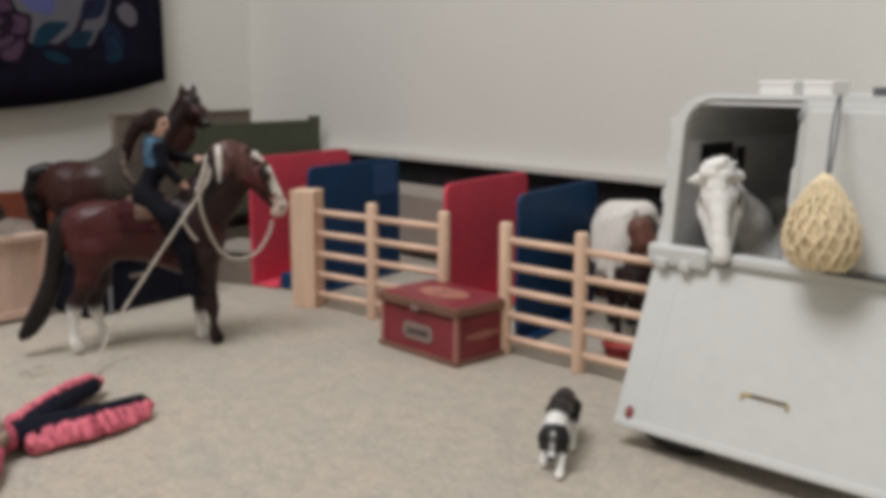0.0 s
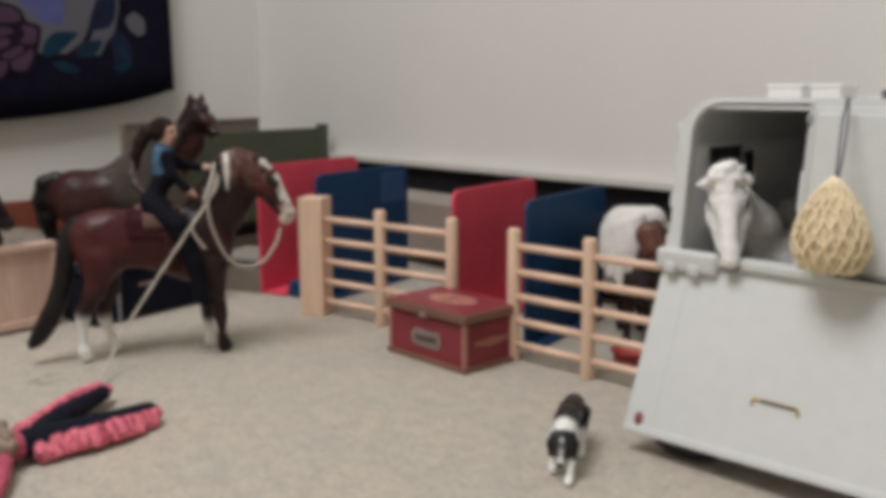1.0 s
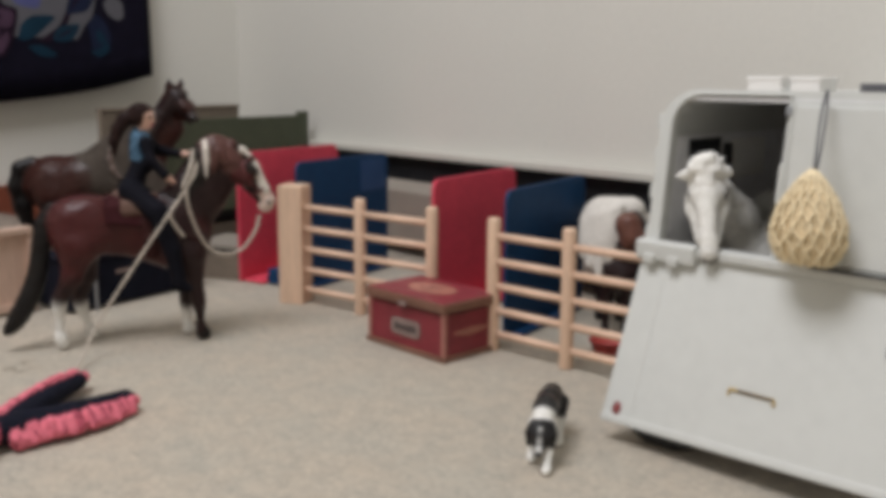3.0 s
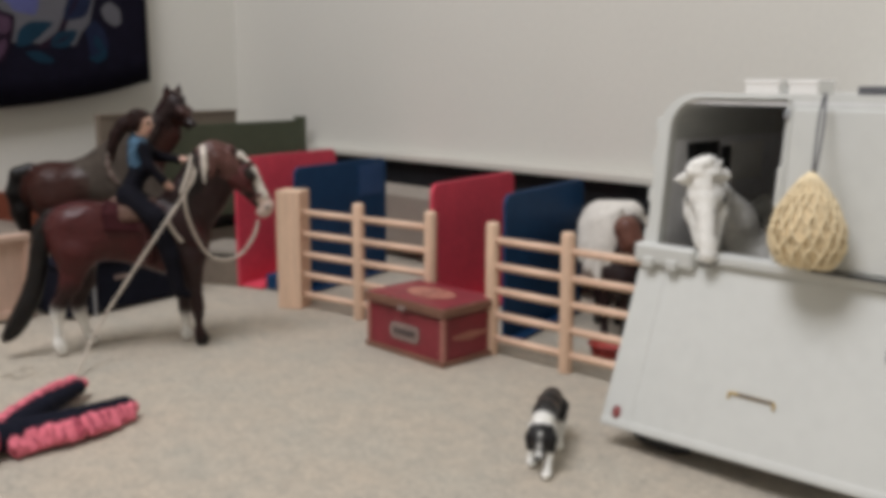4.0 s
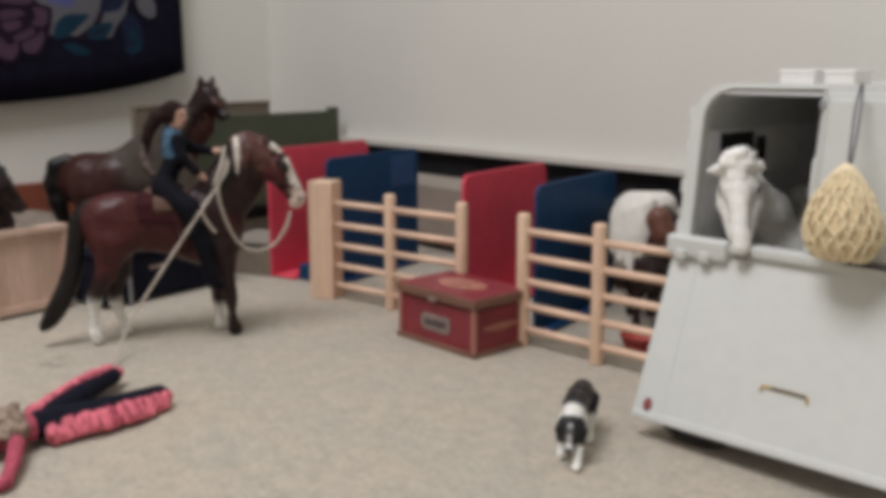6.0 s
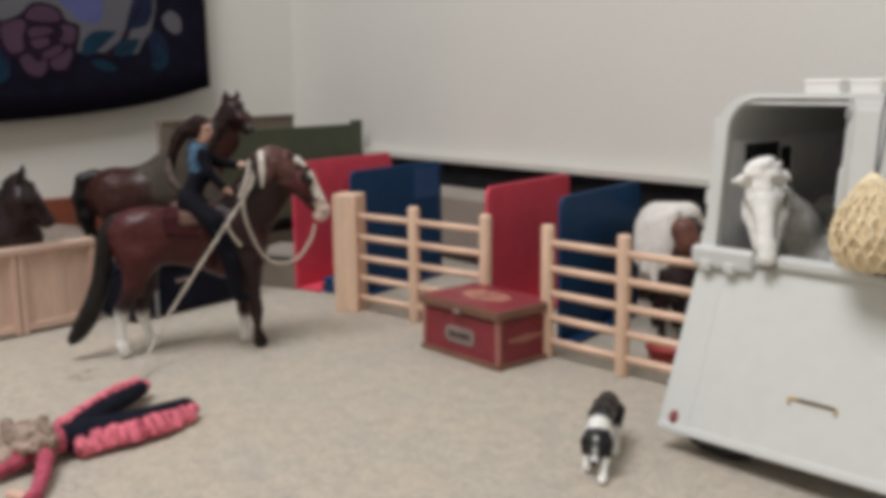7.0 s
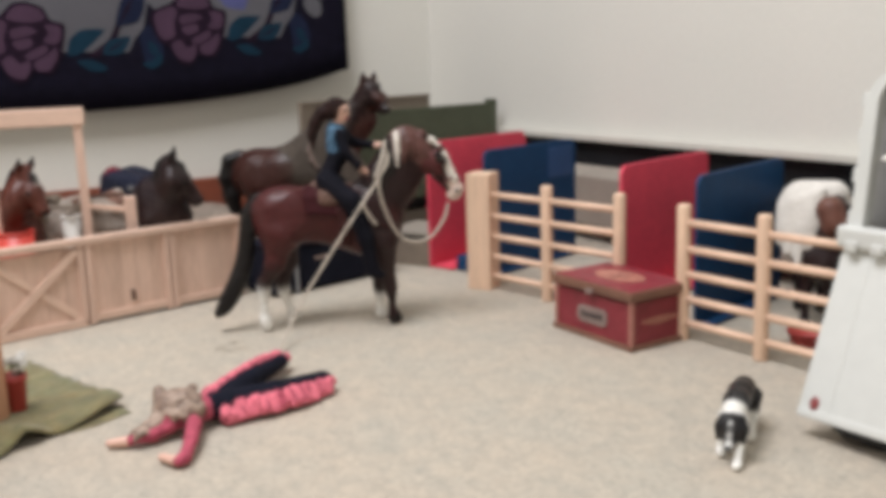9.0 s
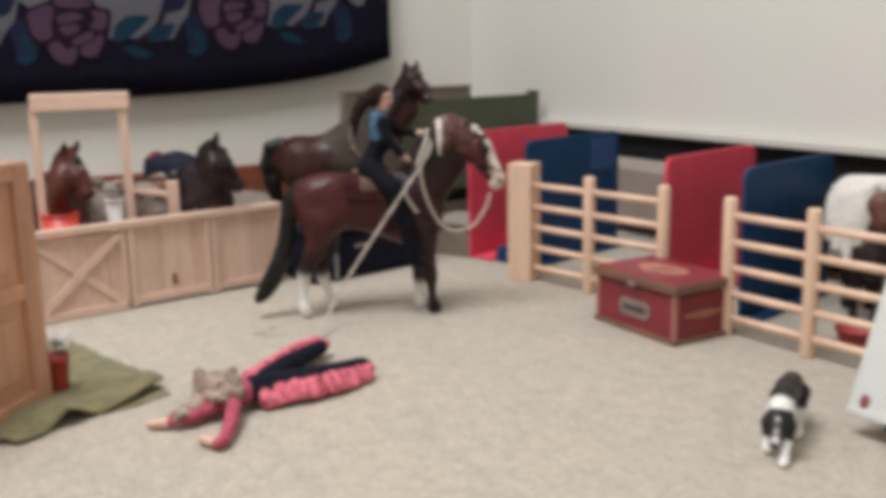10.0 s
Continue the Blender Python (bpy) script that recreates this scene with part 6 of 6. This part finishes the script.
def fallen_doll():
    c = Clay()
    c.limb((-0.334, 0.728, 0.015), (-0.341, 0.722, 0.016), 0.0122, 0.0112, NAVY)
    c.limb((-0.346, 0.717, 0.016), (-0.364, 0.698, 0.017), 0.0110, 0.0128, ROSECLOTH)
    c.limb((-0.360, 0.706, 0.018), (-0.366, 0.690, 0.016), 0.0100, 0.0085, ROSECLOTH)
    # tousled hair heaped over head and shoulders
    rnd = random.Random(11)
    heap, span = Vector((-0.361, 0.702, 0.018)), Vector((0.0200, 0.0170, 0.0165))
    c.limb((-0.366, 0.700, 0.018), (-0.354, 0.704, 0.019), 0.0135, 0.0130, DARKBLONDE)
    c.limb((-0.381, 0.711, 0.020), (-0.387, 0.717, 0.030), 0.0090, 0.0052, DARKBLONDE)
    c.limb((-0.362, 0.718, 0.024), (-0.361, 0.727, 0.030), 0.0080, 0.0045, DARKBLONDE)
    for k in range(190):
        a, b = rnd.uniform(0, 6.28), rnd.uniform(0.05, 1.35)
        out = Vector((math.cos(a) * math.cos(b), math.sin(a) * math.cos(b), math.sin(b)))
        way = out.cross(Vector((rnd.uniform(-1, 1), rnd.uniform(-1, 1), rnd.uniform(-1, 1)))).normalized()
        curl = out.cross(way) * rnd.uniform(-0.4, 0.4)
        ln, lift = rnd.uniform(0.25, 0.6), rnd.uniform(0.94, 1.10)
        pts = []
        for u in (-0.5, -0.1, 0.3, 0.6):
            d = (out + way * ln * u + curl * u * u).normalized() * (lift + 0.05 * u)
            p = heap + Vector((d.x * span.x, d.y * span.y, d.z * span.z))
            pts.append(Vector((p.x, p.y, max(0.003, p.z))))
        c.chain(pts, [0.0012, 0.0019, 0.0017, 0.0007], BLONDE if rnd.random() < 0.65 else DARKBLONDE, flesh="hair")
    # arms
    c.chain([(-0.342, 0.688, 0.014), (-0.332, 0.660, 0.011), (-0.3265, 0.636, 0.0070), (-0.328, 0.630, 0.0065)], [0.0066, 0.0054, 0.0048, 0.0040], ROSECLOTH)
    c.chain([(-0.333, 0.632, 0.0060), (-0.347, 0.6395, 0.0052)], [0.0040, 0.0034], SKIN)
    c.chain([(-0.362, 0.686, 0.012), (-0.372, 0.671, 0.009), (-0.388, 0.664, 0.0065)], [0.0062, 0.0052, 0.0042], ROSECLOTH)
    c.chain([(-0.391, 0.6625, 0.0062), (-0.403, 0.6592, 0.0055)], [0.0044, 0.0034], SKIN)
    # stray locks down the far arm
    for k in range(40):
        u = rnd.uniform(0, 1)
        p = Vector((-0.366, 0.692, 0.022)).lerp(Vector((-0.380, 0.668, 0.013)), u) + Vector((rnd.uniform(-0.006, 0.005), rnd.uniform(-0.004, 0.004), 0))
        q = p + Vector((-rnd.uniform(0.000, 0.012), -rnd.uniform(0.002, 0.010), -0.006))
        c.chain([p, p.lerp(q, 0.5) + Vector((0, 0, 0.002)), q], [0.0018, 0.0017, 0.0007], BLONDE if rnd.random() < 0.5 else DARKBLONDE, flesh="hair")
    # legs in navy trousers with pink fringed chaps on their outer sides
    near = [Vector((-0.334, 0.734, 0.014)), Vector((-0.300, 0.762, 0.015)), Vector((-0.270, 0.808, 0.012))]
    far = [Vector((-0.342, 0.740, 0.015)), Vector((-0.336, 0.792, 0.016)), Vector((-0.328, 0.856, 0.013))]
    c.chain(near, [0.0125, 0.0110, 0.0092], NAVY)
    c.chain(far, [0.0120, 0.0100, 0.0075], NAVY)
    for path, out, lift in ((near, Vector((0.0120, -0.0112, 0)), -0.002), (far, Vector((-0.0105, 0.003, 0)), 0.003)):
        line = spline([path[0] * 1.18 - path[1] * 0.18] + path, 12)[3:]
        for i, p in enumerate(line):
            if i == 22 and path is near:
                continue
            w = 1.0 if i < 30 else 0.8
            p = p + Vector((0, 0, lift))
            top = p + out * 0.60 * w + Vector((0, 0, 0.0040 * w if path is far else 0.0005))
            c.limb(top, p + out * rnd.uniform(1.00, 1.12) * w + Vector((0, 0, -rnd.uniform(0.004, 0.006))), 0.0056 * w, 0.0034 * w, PINK)
            for tassel in range(3):
                a = top - out * rnd.uniform(0.15, 0.55) + Vector((0, 0, rnd.uniform(0.004, 0.0065) * w))
                b = p + out * rnd.uniform(0.9, 1.5) * w + (path[2] - path[0]).normalized() * rnd.uniform(-0.005, 0.004) + Vector((0, 0, rnd.uniform(-0.006, 0.001)))
                c.chain([a, a.lerp(b, 0.5) + Vector((0, 0, 0.0035)), b], [0.0012, 0.0016, 0.0009], PINK if rnd.random() < 0.7 else ROSECLOTH, flesh="hair")
            if i % 2:
                c.limb(top + out * 0.3, p + out * rnd.uniform(1.2, 1.42) * w + Vector((0, 0, -rnd.uniform(0.004, 0.008))), 0.0024, 0.0012, PINK)
    c.limb(near[2] + Vector((0.004, -0.002, -0.001)), near[2] + Vector((0.007, 0.003, -0.002)), 0.0070, 0.0056, PINK)
    c.limb(far[2] + Vector((-0.003, 0, 0)), far[2] + Vector((0.000, 0.012, 0)), 0.0072, 0.0058, PINK)
    c.build("fallen_doll", pose(0, 0, 0), "doll lying face down in pink fringed chaps on the carpet", "doll", h=0.0014, k=0.0010)


fallen_doll()


def dog():
    """x ahead, y to its left."""
    c = Clay()
    c.limb((-0.034, 0, 0.038), (-0.008, 0, 0.041), 0.0104, 0.0106, DOGBLACK, 0.92)
    c.limb((-0.008, 0, 0.041), (0.014, 0, 0.041), 0.0108, 0.0108, DOGBLACK, 0.95)
    c.limb((0.014, 0, 0.041), (0.0205, 0, 0.0405), 0.0108, 0.0098, DOGBLACK, 0.95)
    c.limb((0.0255, 0, 0.0385), (0.028, 0, 0.035), 0.0090, 0.0084, LOCKWHITE, 1.0)
    c.limb((0.023, 0, 0.032), (0.024, 0, 0.026), 0.0080, 0.0060, LOCKWHITE)
    c.limb((0.035, 0, 0.031), (0.041, 0, 0.027), 0.0088, 0.0084, DOGBLACK, 1.05)
    c.limb((0.045, 0, 0.024), (0.053, 0, 0.018), 0.0054, 0.0036, DOGBLACK)
    c.limb((0.0440, 0, 0.0342), (0.0500, 0, 0.0258), 0.0011, 0.0007, LOCKWHITE)
    c.limb((0.0525, 0, 0.0222), (0.0550, 0, 0.0195), 0.0012, 0.0018, LOCKWHITE, 1.2)
    c.ball((0.0575, 0, 0.0182), 0.0018, DOGBLACK)
    for s in (-1, 1):
        c.chain([(0.035, 0.0072 * s, 0.035), (0.039, 0.0092 * s, 0.029), (0.041, 0.0090 * s, 0.021)], [0.0034, 0.0036, 0.0028], DOGBLACK)
        c.ball((0.0475, 0.0042 * s, 0.0285), 0.0012, EYE)
    for x, y, x1 in ((0.024, -0.0085, 0.030), (0.024, 0.0065, 0.052), (-0.036, -0.0075, -0.044), (-0.034, 0.0090, -0.010)):
        ahead = x > 0
        mid = (0.5 * (x + x1) + (0 if ahead else -0.004), y, 0.019)
        c.limb((x, y, 0.032), mid, 0.0046 if ahead else 0.0066, 0.0038, LOCKWHITE if ahead else DOGBLACK)
        c.limb(mid, (x1, y, 0.006), 0.0038, 0.0033, LOCKWHITE)
        c.limb((x1, y, 0.0040), (x1 + 0.004, y, 0.0038), 0.0039, 0.0034, LOCKWHITE)
    c.chain([(-0.043, 0, 0.040), (-0.053, 0.003, 0.031), (-0.057, 0.006, 0.018)], [0.0042, 0.0046, 0.0026], DOGBLACK)
    c.build("toy_dog", pose(0.0945, 0.727, 0, 0, 0, -104) @ Matrix.Scale(0.94, 4), "black and white toy collie dog standing on the carpet", "toy dog", h=0.0012, k=0.0013, painted=True)


dog()

# ---- towel, pot, buckets ----


def towel():
    bm = bmesh.new()
    n, mm = 44, 44
    a, d = Vector((-0.629, 0.872, 0)), Vector((-0.74, 0.62, 0))
    hem = spline([(-0.441, 0.751, 0.013), (-0.449, 0.715, 0.010), (-0.458, 0.687, 0.006), (-0.465, 0.678, 0.006), (-0.472, 0.656, 0.018), (-0.479, 0.645, 0.010), (-0.482, 0.628, 0.005), (-0.490, 0.610, 0.004)], 8)
    grid = []
    for i in range(n + 1):
        line = []
        for k in range(mm + 1):
            u, v = i / n, k / mm
            w = v * (len(hem) - 1)
            e = hem[int(w)].lerp(hem[min(int(w) + 1, len(hem) - 1)], w - int(w))
            p = a.lerp(d, v).lerp(Vector((e.x, e.y, 0)), u)
            rim = math.exp(-(((1 - u) / 0.22) ** 2))
            z = 0.0045 + rim * max(0, e.z - 0.005) + 0.002 * abs(noise.noise((u * 6, v * 6, 0))) + 0.0014 * noise.noise((u * 17, v * 17, 2))
            # long slack folds across the cloth, and the raised border hems
            for at, slope, wide, high in ((0.74, -0.22, 0.030, 0.0045), (0.52, 0.28, 0.028, 0.0038), (0.36, -0.16, 0.035, 0.0032), (0.62, 0.05, 0.022, 0.0030)):
                z += high * math.exp(-(((u - at - slope * v) / wide) ** 2)) * (0.5 + 0.5 * noise.noise((at * 9, v * 4, 1)))
            if abs(u - 0.84) < 0.012 or abs(u - 0.90) < 0.016 or abs(u - 0.955) < 0.012:
                z += 0.0022
            line.append(bm.verts.new((p.x, p.y, z)))
        grid.append(line)
    for p, q in zip(grid, grid[1:]):
        for k in range(mm):
            bm.faces.new((p[k], p[k + 1], q[k + 1], q[k]))
    ob = part("towel", bm, TOWEL, smooth=True)
    mod = ob.modifiers.new("thickness", "SOLIDIFY")
    mod.thickness, mod.offset = 0.003, -1
    under = bmesh.new()
    lower = [under.verts.new(q) for q in ((-0.520, 0.792, 0.0012), (-0.452, 0.752, 0.0016), (-0.428, 0.739, 0.0014), (-0.442, 0.705, 0.0014), (-0.462, 0.682, 0.0012), (-0.520, 0.700, 0.0012))]
    under.faces.new(lower)
    layer = part("folded_under_layer", under, TOWEL, ob)
    mod = layer.modifiers.new("thickness", "SOLIDIFY")
    mod.thickness, mod.offset = 0.0011, -1
    tagged(ob, "rumpled olive green towel with raised folds on the carpet", "towel")


towel()


def flower_pot():
    p = thing("flower_pot", pose(-0.5280, 0.7200, 0.0065) @ Matrix.Scale(0.93, 4), "small red pot of pale flowers on the green towel", "flower pot")
    part("pot", lathe([(0.0090, 0), (0.0094, 0.001), (0.0112, 0.028), (0.0122, 0.029), (0.0122, 0.036), (0.0110, 0.036), (0.0102, 0.030)], 24), POT, p, smooth=True)
    rnd = random.Random(3)
    for k in range(12):
        a, r = rnd.uniform(0, 6.28), rnd.uniform(0.001, 0.012)
        x, y, z = r * math.cos(a), r * math.sin(a), 0.041 + rnd.uniform(0, 0.012)
        part("stem", tube([(x * 0.4, y * 0.4, 0.030), (x, y, z)], 0.0006, 5), LEAF, p)
        bm = bmesh.new()
        for q in range(5):
            b2 = bmesh.new()
            bmesh.ops.create_uvsphere(b2, u_segments=8, v_segments=5, radius=0.0030)
            bmesh.ops.scale(b2, vec=(1, 0.6, 0.35), verts=b2.verts)
            bmesh.ops.transform(b2, matrix=Matrix.Rotation(q * 1.257, 4, "Z") @ Matrix.Translation((0.0026, 0, 0)), verts=b2.verts)
            merge(bm, b2)
        part("blossom", bm, FLOWER, p, smooth=True, m=pose(x, y, z, rnd.uniform(-50, 50), rnd.uniform(-50, 50), 0))


flower_pot()


def bucket(name, at, r, hgt, material, label):
    b = thing(name, pose(*at), label, "bucket")
    part("body", lathe([(r * 0.8, 0), (r * 0.82, 0.001), (r, hgt), (r * 0.94, hgt), (r * 0.78, 0.004), (0.001, 0.004)], 28), material, b, smooth=True)
    part("rim", tube([(r * math.cos(k * math.pi / 12), r * math.sin(k * math.pi / 12), hgt) for k in range(25)], 0.0014, 8, closed_ends=False), material, b, smooth=True)
    return b


bucket("feed_bucket", (-0.7145, 1.0090, 0.0), 0.021, 0.115, BUCKET, "bright orange-red feed bucket below the bay horse")
bucket("water_bucket", (-0.680, 1.073, 0.040), 0.0105, 0.083, LOCKWHITE, "small white bucket in the pen")
bucket("feed_tub", (0.196, 1.000, 0.0), 0.022, 0.014, POT, "low dark red feed tub before the covered horse")


def boulder():
    """A slumped sack with creases, loose straw poking out round it."""
    c = Clay()
    rnd = random.Random(21)
    c.limb((-0.700, 1.100, 0.098), (-0.668, 1.118, 0.104), 0.036, 0.034, STONE)
    c.limb((-0.650, 1.130, 0.090), (-0.634, 1.146, 0.084), 0.030, 0.028, STONE)
    c.limb((-0.65, 1.13, 0.03), (-0.69, 1.10, 0.03), 0.042, 0.042, STONE)
    c.limb((-0.712, 1.098, 0.106), (-0.690, 1.108, 0.112), 0.032, 0.033, STONE)
    c.limb((-0.668, 1.116, 0.108), (-0.636, 1.138, 0.100), 0.031, 0.028, STONE)
    for k in range(80):
        x = -0.670 + rnd.uniform(-0.060, 0.060)
        y, z = 1.112 + 0.55 * (x + 0.670) + rnd.uniform(-0.030, 0.020), 0.118 + rnd.uniform(-0.040, 0.026)
        a = rnd.uniform(0, 6.28)
        ln = rnd.uniform(0.006, 0.022)
        r = rnd.uniform(0.003, 0.0085)
        c.limb((x, y, z), (x + ln * math.cos(a), y + ln * math.sin(a), z + rnd.uniform(-0.012, 0.008)), r, 0.5 * r, rnd.choice((STONE, STONE, STONE, SHAVINGS, BROWN, CHEST_TRIM)))
    c.build("grey_sack", pose(0, 0, 0), "lumpy grey-brown sack with straw slumped in the pen", "sack", h=0.0025, k=0.002)


boulder()


def crumbs():
    rnd = random.Random(8)
    bm = bmesh.new()
    for k in range(6):
        x, y = -0.412 + rnd.uniform(-0.02, 0.02), 0.935 + rnd.uniform(-0.02, 0.02)
        tube(spline([(x, y, 0.0012), (x + 0.006, y + rnd.uniform(-0.006, 0.006), 0.003), (x + 0.012, y + rnd.uniform(-0.008, 0.008), 0.0012)], 4), 0.0004, 5, bm)
    tagged(part("loose_straw", bm, STRAW), "few loose pale straws on the carpet", "straw", kind="stuff")


crumbs()
